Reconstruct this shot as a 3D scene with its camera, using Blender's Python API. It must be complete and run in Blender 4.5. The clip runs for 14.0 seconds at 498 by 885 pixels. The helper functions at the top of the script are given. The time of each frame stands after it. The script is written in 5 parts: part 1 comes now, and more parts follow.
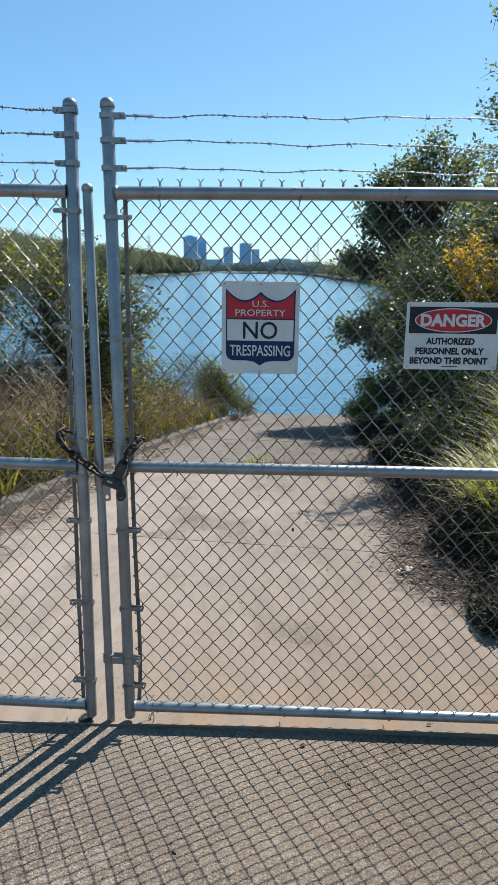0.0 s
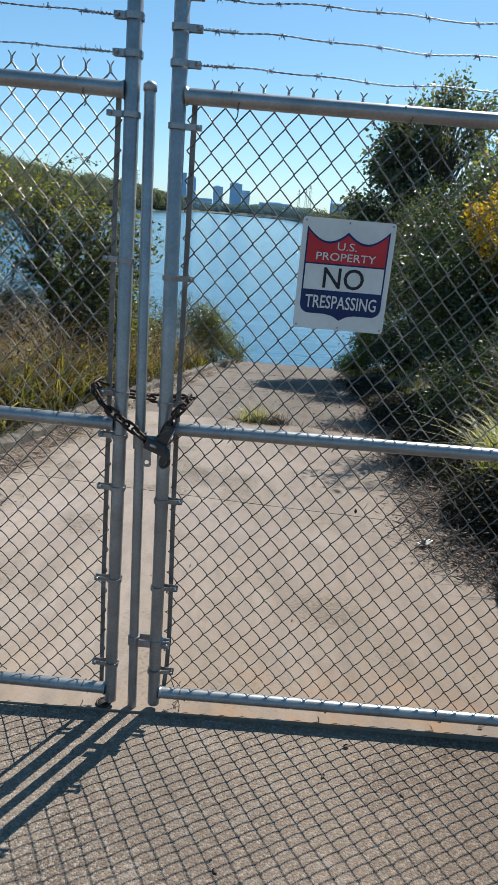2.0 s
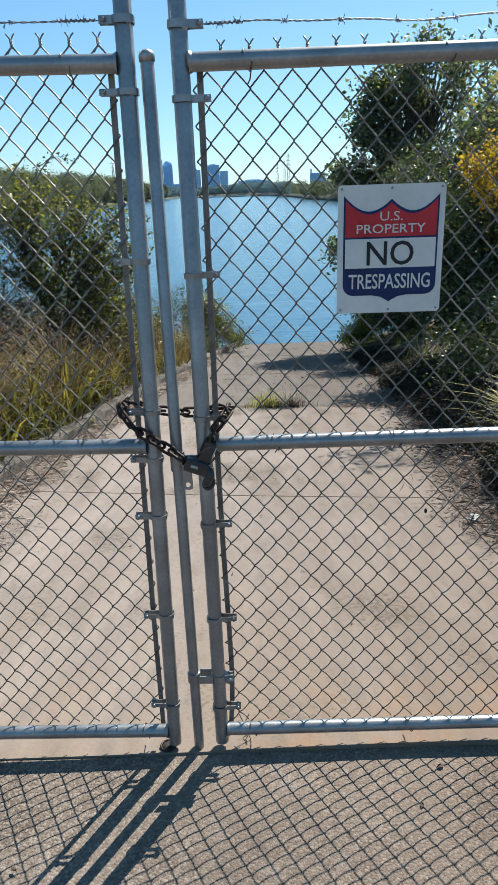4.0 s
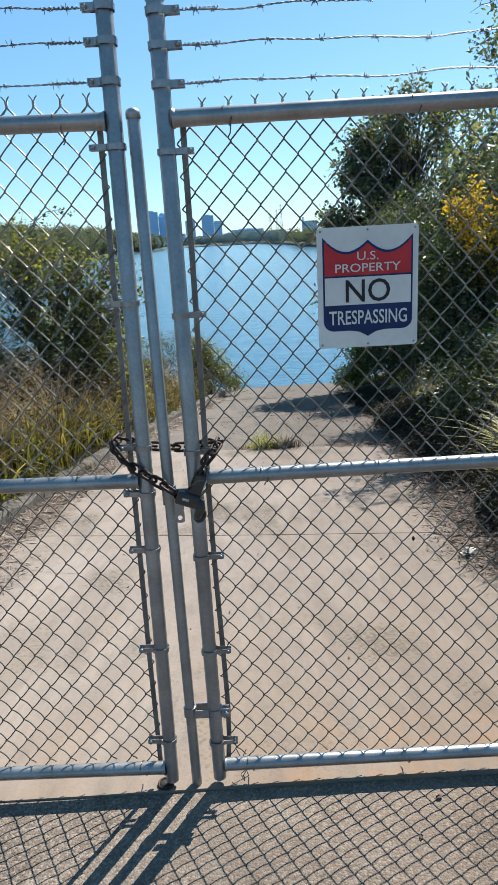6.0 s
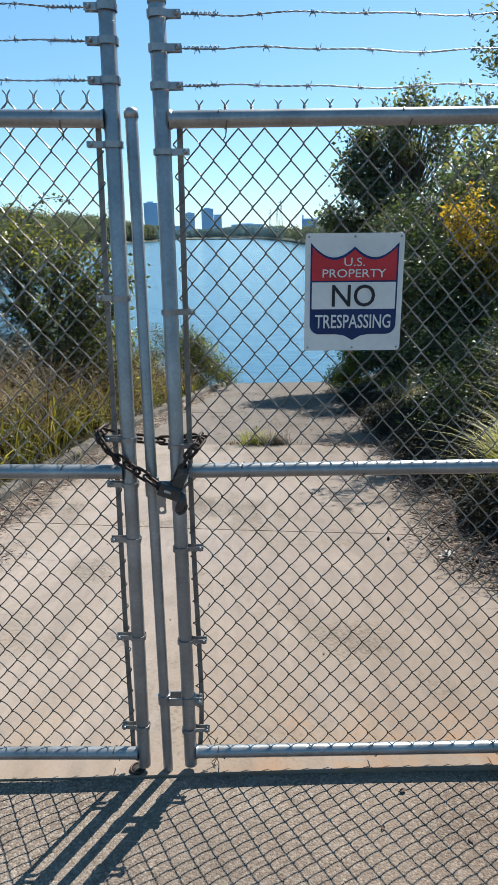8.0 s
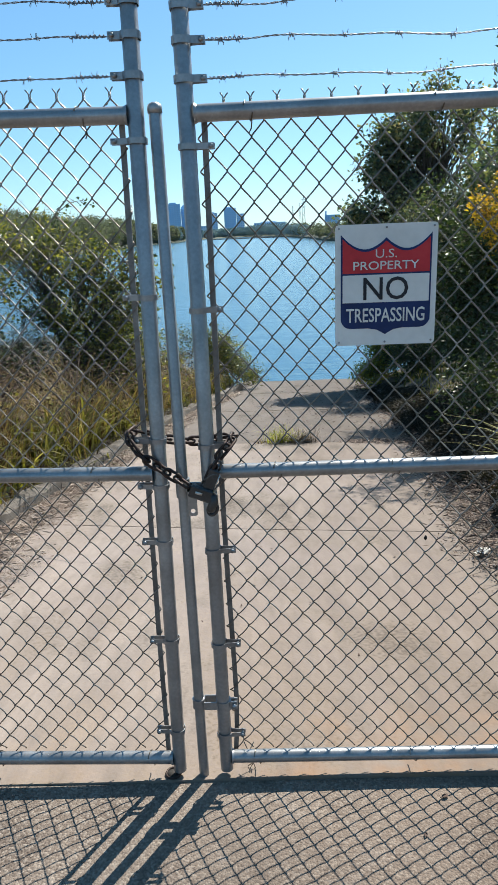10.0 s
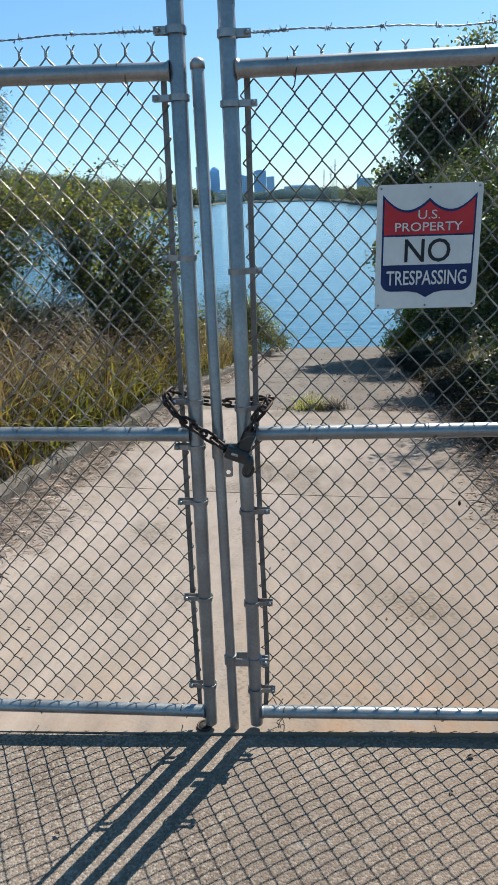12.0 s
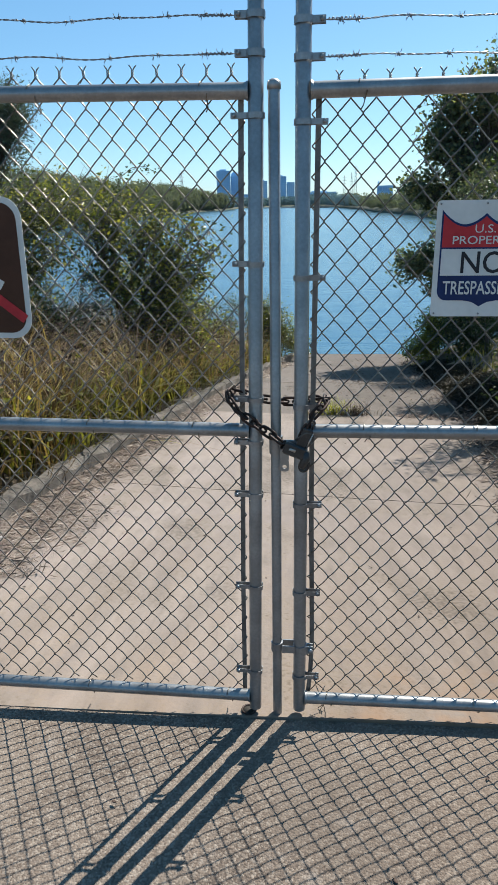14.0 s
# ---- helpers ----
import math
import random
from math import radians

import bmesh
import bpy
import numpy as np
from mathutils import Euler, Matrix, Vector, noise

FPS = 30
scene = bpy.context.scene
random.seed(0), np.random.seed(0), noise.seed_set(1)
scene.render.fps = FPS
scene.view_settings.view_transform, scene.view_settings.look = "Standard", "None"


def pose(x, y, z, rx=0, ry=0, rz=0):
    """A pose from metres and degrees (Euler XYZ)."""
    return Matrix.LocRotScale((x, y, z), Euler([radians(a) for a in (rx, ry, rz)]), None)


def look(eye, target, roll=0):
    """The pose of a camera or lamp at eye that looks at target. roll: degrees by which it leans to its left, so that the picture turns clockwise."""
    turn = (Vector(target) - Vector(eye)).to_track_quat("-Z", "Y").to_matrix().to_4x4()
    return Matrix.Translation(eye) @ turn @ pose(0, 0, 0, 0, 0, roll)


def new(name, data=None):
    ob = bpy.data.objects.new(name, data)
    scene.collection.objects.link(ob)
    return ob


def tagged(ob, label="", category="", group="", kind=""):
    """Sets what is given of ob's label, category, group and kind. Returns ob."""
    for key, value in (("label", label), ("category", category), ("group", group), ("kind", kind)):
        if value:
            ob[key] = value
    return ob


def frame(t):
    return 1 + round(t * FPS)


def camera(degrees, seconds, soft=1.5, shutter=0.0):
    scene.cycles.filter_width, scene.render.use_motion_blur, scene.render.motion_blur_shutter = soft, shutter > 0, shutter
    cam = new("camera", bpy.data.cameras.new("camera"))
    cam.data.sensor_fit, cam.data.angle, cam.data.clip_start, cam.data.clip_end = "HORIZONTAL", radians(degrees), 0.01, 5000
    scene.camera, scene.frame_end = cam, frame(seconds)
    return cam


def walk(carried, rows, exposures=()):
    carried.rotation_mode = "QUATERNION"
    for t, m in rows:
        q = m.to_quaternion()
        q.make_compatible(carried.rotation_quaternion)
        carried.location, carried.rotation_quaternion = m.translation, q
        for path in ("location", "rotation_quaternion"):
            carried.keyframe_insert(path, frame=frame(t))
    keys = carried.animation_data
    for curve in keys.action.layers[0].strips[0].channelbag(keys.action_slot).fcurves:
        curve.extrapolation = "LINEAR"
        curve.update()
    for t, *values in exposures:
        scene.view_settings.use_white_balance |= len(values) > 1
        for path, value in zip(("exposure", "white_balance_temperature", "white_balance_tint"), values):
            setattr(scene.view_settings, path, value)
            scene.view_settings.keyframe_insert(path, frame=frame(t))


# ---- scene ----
cam = camera(39.9, 14.0, soft=1.4)
PATH = [
    (0, (0.598, -2.344, 1.761), (0.515, -0.407, 1.27), 0.2),
    (0.5, (0.604, -2.269, 1.752), (0.454, -0.357, 1.183), -0.7),
    (1, (0.507, -2.184, 1.741), (0.45, -0.259, 1.203), 1.8),
    (1.5, (0.379, -2.097, 1.74), (0.35, -0.181, 1.168), 2.7),
    (2, (0.308, -2.012, 1.722), (0.3, -0.116, 1.085), 4.4),
    (2.5, (0.27, -1.869, 1.707), (0.111, 0.056, 1.188), -2.0),
    (3, (0.192, -1.774, 1.701), (0.138, 0.115, 1.047), -1.3),
    (3.2, (0.183, -1.743, 1.732), (0.137, 0.104, 0.965), -1.9),
    (5.3, (0.209, -1.806, 1.692), (0.186, 0.124, 1.17), -2.7),
    (5.5, (0.211, -1.793, 1.701), (0.183, 0.132, 1.162), -2.4),
    (6, (0.217, -1.827, 1.707), (0.195, 0.09, 1.139), -3.8),
    (6.5, (0.173, -1.898, 1.72), (0.211, 0.015, 1.138), -2.1),
    (7, (0.154, -1.938, 1.722), (0.208, -0.028, 1.131), -0.9),
    (7.5, (0.199, -1.912, 1.732), (0.227, 0.018, 1.206), -1.8),
    (7.7, (0.239, -1.891, 1.729), (0.247, 0.026, 1.16), -1.2),
    (9.8, (0.23, -1.837, 1.701), (0.184, 0.07, 1.099), -2.4),
    (10, (0.226, -1.833, 1.713), (0.153, 0.079, 1.13), -2.9),
    (10.5, (0.228, -1.826, 1.714), (-0.014, 0.064, 1.106), -4.3),
    (11, (0.245, -1.82, 1.714), (-0.057, 0.076, 1.153), -4.8),
    (11.5, (0.234, -1.816, 1.703), (-0.095, 0.067, 1.115), -4.3),
    (12, (0.198, -1.851, 1.705), (0.047, 0.027, 1.035), -2.7),
    (12.5, (0.15, -1.912, 1.719), (0.064, -0.034, 1.035), -0.0),
    (13, (0.121, -1.951, 1.724), (-0.031, -0.062, 1.085), -0.6),
    (13.5, (0.096, -1.962, 1.72), (-0.024, -0.079, 1.057), -0.9),
    (14, (0.077, -1.979, 1.725), (-0.112, -0.099, 1.068), -1.5),
]
walk(cam, [(t, look(eye, target, roll)) for t, eye, target, roll in PATH], [(0.0, 0.98), (0.5, 0.87), (3.0, 0.90), (5.5, 1.10), (11.0, 1.07), (12.5, 0.99), (14.0, 0.94)])

# ---- light ----
SUN_AZ, SUN_EL = 31.7, 48.8
sun_dir = Vector((math.sin(radians(SUN_AZ)) * math.cos(radians(SUN_EL)), math.cos(radians(SUN_AZ)) * math.cos(radians(SUN_EL)), math.sin(radians(SUN_EL))))
world = bpy.data.worlds.new("sky")
scene.world = world
world.use_nodes = True
wt = world.node_tree
sky = wt.nodes.new("ShaderNodeTexSky")
sky.sky_type = "NISHITA"
sky.sun_disc = False
sky.sun_elevation, sky.sun_rotation = radians(SUN_EL), radians(SUN_AZ)
sky.air_density, sky.dust_density, sky.ozone_density, sky.altitude = 0.85, 0.4, 1.5, 100
wt.nodes["Background"].inputs["Strength"].default_value = 0.065
tint = wt.nodes.new("ShaderNodeMixRGB")
tint.blend_type = "MULTIPLY"
tint.inputs["Fac"].default_value = 1.0
tint.inputs["Color2"].default_value = (0.86, 1.03, 1.12, 1)
wt.links.new(sky.outputs["Color"], tint.inputs["Color1"])
even = wt.nodes.new("ShaderNodeMixRGB")      # thin high haze evens out the clear sky
even.inputs["Fac"].default_value = 0.22
even.inputs["Color2"].default_value = (1.1, 5.5, 9.2, 1)
wt.links.new(tint.outputs["Color"], even.inputs["Color1"])
wt.links.new(even.outputs["Color"], wt.nodes["Background"].inputs["Color"])
sun = new("sun", bpy.data.lights.new("sun", "SUN"))
sun.data.energy, sun.data.angle, sun.data.color = 5.0, radians(0.32), (0.98, 0.945, 0.85)
sun.matrix_world = look(sun_dir * 50, (0, 0, 0))

# ---- materials ----
def surface(name, colours, scale=4.0, fine=60.0, rough=0.8, metal=0.0, bump=0.3, fine_amount=0.5, island=0.0, piece=0.0, rough_vary=0.1, stretch=(1, 1, 1), spec=0.5, tight=0.0):
    """Two-scale noise between several colours, with fine grain, bump and roughness variation."""
    m = bpy.data.materials.new(name)
    m.use_nodes = True
    nt = m.node_tree
    N, L = nt.nodes, nt.links
    b = N["Principled BSDF"]
    geo = N.new("ShaderNodeNewGeometry")
    mp = N.new("ShaderNodeMapping")
    mp.inputs["Scale"].default_value = stretch
    L.new(geo.outputs["Position"], mp.inputs["Vector"])
    n1, n2 = N.new("ShaderNodeTexNoise"), N.new("ShaderNodeTexNoise")
    n1.inputs["Scale"].default_value, n1.inputs["Detail"].default_value = scale, 6
    n2.inputs["Scale"].default_value, n2.inputs["Detail"].default_value = fine, 3
    for n in (n1, n2):
        L.new(mp.outputs["Vector"], n.inputs["Vector"])
    mix = N.new("ShaderNodeMath")
    mix.operation = "MULTIPLY_ADD"
    L.new(n2.outputs["Fac"], mix.inputs[0])
    mix.inputs[1].default_value = fine_amount
    L.new(n1.outputs["Fac"], mix.inputs[2])
    last = mix.outputs[0]
    for amount, source in ((island, geo.outputs["Random Per Island"]), (piece, None)):
        if amount:
            if source is None:
                source = N.new("ShaderNodeObjectInfo").outputs["Random"]
            ad = N.new("ShaderNodeMath")
            ad.operation = "MULTIPLY_ADD"
            L.new(source, ad.inputs[0])
            ad.inputs[1].default_value = amount
            L.new(last, ad.inputs[2])
            last = ad.outputs[0]
    lo, hi = 0.32 + 0.25 * fine_amount + tight, 0.68 + 0.75 * fine_amount + island + piece - tight
    mr = N.new("ShaderNodeMapRange")
    mr.inputs["From Min"].default_value, mr.inputs["From Max"].default_value = lo, hi
    L.new(last, mr.inputs["Value"])
    ramp = N.new("ShaderNodeValToRGB")
    e = ramp.color_ramp.elements
    while len(e) < len(colours):
        e.new(0.5)
    for i, c in enumerate(colours):
        e[i].position = i / (len(colours) - 1)
        e[i].color = (*c, 1)
    L.new(mr.outputs["Result"], ramp.inputs["Fac"])
    L.new(ramp.outputs["Color"], b.inputs["Base Color"])
    b.inputs["Metallic"].default_value = metal
    b.inputs["Specular IOR Level"].default_value = spec
    rr = N.new("ShaderNodeMapRange")
    rr.inputs["To Min"].default_value, rr.inputs["To Max"].default_value = rough - rough_vary, rough + rough_vary
    L.new(n1.outputs["Fac"], rr.inputs["Value"])
    L.new(rr.outputs["Result"], b.inputs["Roughness"])
    if bump:
        bp = N.new("ShaderNodeBump")
        bp.inputs["Strength"].default_value, bp.inputs["Distance"].default_value = bump, 0.3 / fine
        L.new(mix.outputs[0], bp.inputs["Height"])
        L.new(bp.outputs["Normal"], b.inputs["Normal"])
    return m


def foliage(name, colours, through_light=0.45, rough=0.5):
    """Leaves: each island takes its own colour; light passes through the blade."""
    m = bpy.data.materials.new(name)
    m.use_nodes = True
    nt = m.node_tree
    N, L = nt.nodes, nt.links
    b, out = N["Principled BSDF"], N["Material Output"]
    geo = N.new("ShaderNodeNewGeometry")
    big = N.new("ShaderNodeTexNoise")
    big.inputs["Scale"].default_value = 1.3
    L.new(geo.outputs["Position"], big.inputs["Vector"])
    ad = N.new("ShaderNodeMath")
    ad.operation = "MULTIPLY_ADD"
    L.new(geo.outputs["Random Per Island"], ad.inputs[0])
    ad.inputs[1].default_value = 0.75
    sub = N.new("ShaderNodeMapRange")
    sub.inputs["From Min"].default_value, sub.inputs["From Max"].default_value = 0.3, 0.7
    sub.inputs["To Max"].default_value = 0.25
    L.new(big.outputs["Fac"], sub.inputs["Value"])
    L.new(sub.outputs["Result"], ad.inputs[2])
    ramp = N.new("ShaderNodeValToRGB")
    e = ramp.color_ramp.elements
    while len(e) < len(colours):
        e.new(0.5)
    for i, c in enumerate(colours):
        e[i].position = i / (len(colours) - 1)
        e[i].color = (*c, 1)
    L.new(ad.outputs[0], ramp.inputs["Fac"])
    L.new(ramp.outputs["Color"], b.inputs["Base Color"])
    b.inputs["Roughness"].default_value = rough
    b.inputs["Specular IOR Level"].default_value = 0.45
    tr = N.new("ShaderNodeBsdfTranslucent")
    gain = N.new("ShaderNodeMixRGB")
    gain.blend_type = "MULTIPLY"
    gain.inputs["Fac"].default_value = 1.0
    gain.inputs["Color2"].default_value = (1.5, 1.6, 0.7, 1)
    L.new(ramp.outputs["Color"], gain.inputs["Color1"])
    L.new(gain.outputs["Color"], tr.inputs["Color"])
    ms = N.new("ShaderNodeMixShader")
    ms.inputs["Fac"].default_value = through_light
    L.new(b.outputs["BSDF"], ms.inputs[1])
    L.new(tr.outputs["BSDF"], ms.inputs[2])
    L.new(ms.outputs["Shader"], out.inputs["Surface"])
    return m


def lake_surface(name):
    m = bpy.data.materials.new(name)
    m.use_nodes = True
    N, L = m.node_tree.nodes, m.node_tree.links
    b = N["Principled BSDF"]
    geo = N.new("ShaderNodeNewGeometry")
    mp = N.new("ShaderNodeMapping")
    mp.inputs["Scale"].default_value = (0.35, 1.0, 1.0)
    mp.inputs["Rotation"].default_value = (0, 0, radians(12))
    L.new(geo.outputs["Position"], mp.inputs["Vector"])
    n1, n2 = N.new("ShaderNodeTexNoise"), N.new("ShaderNodeTexNoise")
    n1.inputs["Scale"].default_value, n1.inputs["Detail"].default_value = 0.9, 3
    n2.inputs["Scale"].default_value, n2.inputs["Detail"].default_value = 4.5, 4
    ad = N.new("ShaderNodeMath")
    ad.operation = "MULTIPLY_ADD"
    ad.inputs[1].default_value = 0.35
    for n in (n1, n2):
        L.new(mp.outputs["Vector"], n.inputs["Vector"])
    L.new(n2.outputs["Fac"], ad.inputs[0])
    L.new(n1.outputs["Fac"], ad.inputs[2])
    bp = N.new("ShaderNodeBump")
    bp.inputs["Strength"].default_value, bp.inputs["Distance"].default_value = 0.55, 0.12
    L.new(ad.outputs[0], bp.inputs["Height"])
    L.new(bp.outputs["Normal"], b.inputs["Normal"])
    ramp = N.new("ShaderNodeValToRGB")
    ramp.color_ramp.elements[0].color = (0.026, 0.080, 0.130, 1)
    ramp.color_ramp.elements[1].color = (0.046, 0.120, 0.180, 1)
    n3 = N.new("ShaderNodeTexNoise")
    n3.inputs["Scale"].default_value = 0.03
    L.new(mp.outputs["Vector"], n3.inputs["Vector"])
    L.new(n3.outputs["Fac"], ramp.inputs["Fac"])
    L.new(ramp.outputs["Color"], b.inputs["Base Color"])
    b.inputs["Roughness"].default_value, b.inputs["IOR"].default_value = 0.16, 1.33
    return m


def concrete(name, light, dark, stain, stain_amount):
    """Weathered concrete: broad blotches, fine grain, hairline pits, and rust-coloured silt washed over one end."""
    m = surface(name, (dark, light, (light[0] * 0.96, light[1] * 0.97, light[2] * 1.07), tuple(min(1, c * 1.12) for c in light)), scale=1.5, fine=55, rough=0.88, bump=0.5, fine_amount=0.65, piece=0.10, spec=0.25, tight=0.17)
    N, L = m.node_tree.nodes, m.node_tree.links
    b = N["Principled BSDF"]
    base = b.inputs["Base Color"].links[0].from_socket
    geo = N.new("ShaderNodeNewGeometry")
    sep = N.new("ShaderNodeSeparateXYZ")
    L.new(geo.outputs["Position"], sep.inputs[0])
    n = N.new("ShaderNodeTexNoise")
    n.inputs["Scale"].default_value, n.inputs["Detail"].default_value = 1.6, 7
    L.new(geo.outputs["Position"], n.inputs["Vector"])
    reach = N.new("ShaderNodeMapRange")
    reach.inputs["From Min"].default_value, reach.inputs["From Max"].default_value = 3.0, -0.2
    L.new(sep.outputs["Y"], reach.inputs["Value"])
    mul = N.new("ShaderNodeMath")
    mul.operation = "MULTIPLY"
    L.new(n.outputs["Fac"], mul.inputs[0])
    L.new(reach.outputs["Result"], mul.inputs[1])
    amt = N.new("ShaderNodeMapRange")
    amt.inputs["From Min"].default_value, amt.inputs["From Max"].default_value = 0.10, 0.45
    amt.inputs["To Max"].default_value = stain_amount
    L.new(mul.outputs[0], amt.inputs["Value"])
    mx = N.new("ShaderNodeMixRGB")
    mx.inputs["Color2"].default_value = (*stain, 1)
    L.new(amt.outputs["Result"], mx.inputs["Fac"])
    L.new(base, mx.inputs["Color1"])
    # scattered dark pits and tyre dirt
    v = N.new("ShaderNodeTexNoise")
    v.inputs["Scale"].default_value, v.inputs["Detail"].default_value = 7.0, 8
    L.new(geo.outputs["Position"], v.inputs["Vector"])
    vr = N.new("ShaderNodeMapRange")
    vr.inputs["From Min"].default_value, vr.inputs["From Max"].default_value = 0.53, 0.74
    vr.inputs["To Max"].default_value = 0.45
    L.new(v.outputs["Fac"], vr.inputs["Value"])
    mx2 = N.new("ShaderNodeMixRGB")
    mx2.inputs["Color2"].default_value = (0.115, 0.094, 0.077, 1)
    L.new(vr.outputs["Result"], mx2.inputs["Fac"])
    L.new(mx.outputs["Color"], mx2.inputs["Color1"])
    # pale scuffs drawn out along the ramp, and a broad mottling
    sm = N.new("ShaderNodeMapping")
    sm.inputs["Scale"].default_value = (2.6, 0.55, 1.0)
    L.new(geo.outputs["Position"], sm.inputs["Vector"])
    for scl, lo_, hi_, amount, col in ((1.1, 0.45, 0.64, 0.60, tuple(min(1.0, c * f) for c, f in zip(light, (1.24, 1.27, 1.34)))), (2.6, 0.47, 0.66, 0.50, tuple(c * f for c, f in zip(light, (0.70, 0.72, 0.77)))), (7.0, 0.50, 0.70, 0.35, tuple(c * 0.6 for c in light))):
        sn = N.new("ShaderNodeTexNoise")
        sn.inputs["Scale"].default_value, sn.inputs["Detail"].default_value, sn.inputs["Roughness"].default_value = scl, 9, 0.66
        L.new(sm.outputs["Vector"], sn.inputs["Vector"])
        sr = N.new("ShaderNodeMapRange")
        sr.inputs["From Min"].default_value, sr.inputs["From Max"].default_value = lo_, hi_
        sr.inputs["To Max"].default_value = amount
        L.new(sn.outputs["Fac"], sr.inputs["Value"])
        sx = N.new("ShaderNodeMixRGB")
        sx.inputs["Color2"].default_value = (*col, 1)
        L.new(sr.outputs["Result"], sx.inputs["Fac"])
        L.new(mx2.outputs["Color"], sx.inputs["Color1"])
        mx2 = sx
    # broad tone: paler towards the left, darker towards the right, with a noisy edge
    left_tone = N.new("ShaderNodeMapRange")
    left_tone.inputs["From Min"].default_value, left_tone.inputs["From Max"].default_value = 0.9, -1.3
    left_tone.inputs["To Max"].default_value = 0.9
    wob = N.new("ShaderNodeMath")
    wob.operation = "MULTIPLY_ADD"
    L.new(n.outputs["Fac"], wob.inputs[0])
    wob.inputs[1].default_value = -1.6
    add_x = N.new("ShaderNodeMath")
    add_x.operation = "ADD"
    L.new(sep.outputs["X"], add_x.inputs[0])
    add_x.inputs[1].default_value = 0.8
    L.new(add_x.outputs[0], wob.inputs[2])
    L.new(wob.outputs[0], left_tone.inputs["Value"])
    right_tone = N.new("ShaderNodeMapRange")
    right_tone.inputs["From Min"].default_value, right_tone.inputs["From Max"].default_value = -0.1, 1.2
    L.new(wob.outputs[0], right_tone.inputs["Value"])
    so = N.new("ShaderNodeMixRGB")
    so.blend_type = "MULTIPLY"
    so.inputs["Color2"].default_value = (0.86, 0.83, 0.80, 1)
    L.new(right_tone.outputs["Result"], so.inputs["Fac"])
    L.new(mx2.outputs["Color"], so.inputs["Color1"])
    mx2 = so
    wx = N.new("ShaderNodeMixRGB")
    wx.blend_type = "MULTIPLY"
    wx.inputs["Color2"].default_value = (1.17, 1.18, 1.19, 1)
    L.new(left_tone.outputs["Result"], wx.inputs["Fac"])
    L.new(mx2.outputs["Color"], wx.inputs["Color1"])
    mx2 = wx
    # rust-coloured blotches washed from the gate onto the sill
    r1 = N.new("ShaderNodeTexNoise")
    r1.inputs["Scale"].default_value, r1.inputs["Detail"].default_value = 5.5, 7
    L.new(geo.outputs["Position"], r1.inputs["Vector"])
    near = N.new("ShaderNodeMapRange")
    near.inputs["From Min"].default_value, near.inputs["From Max"].default_value = 0.42, 0.0
    L.new(sep.outputs["Y"], near.inputs["Value"])
    rr = N.new("ShaderNodeMapRange")
    rr.inputs["From Min"].default_value, rr.inputs["From Max"].default_value = 0.44, 0.68
    rr.inputs["To Max"].default_value = 0.75
    L.new(r1.outputs["Fac"], rr.inputs["Value"])
    rm = N.new("ShaderNodeMath")
    rm.operation = "MULTIPLY"
    run = N.new("ShaderNodeMapRange")
    run.inputs["From Min"].default_value, run.inputs["From Max"].default_value = 0.0, 0.55
    run.inputs["To Min"].default_value = 0.12
    L.new(sep.outputs["X"], run.inputs["Value"])
    both = N.new("ShaderNodeMath")
    both.operation = "MULTIPLY"
    L.new(near.outputs["Result"], both.inputs[0])
    L.new(run.outputs["Result"], both.inputs[1])
    L.new(both.outputs[0], rm.inputs[0])
    L.new(rr.outputs["Result"], rm.inputs[1])
    mx3 = N.new("ShaderNodeMixRGB")
    mx3.inputs["Color2"].default_value = (0.225, 0.115, 0.05, 1)
    L.new(rm.outputs[0], mx3.inputs["Fac"])
    L.new(mx2.outputs["Color"], mx3.inputs["Color1"])
    L.new(mx3.outputs["Color"], b.inputs["Base Color"])
    return m


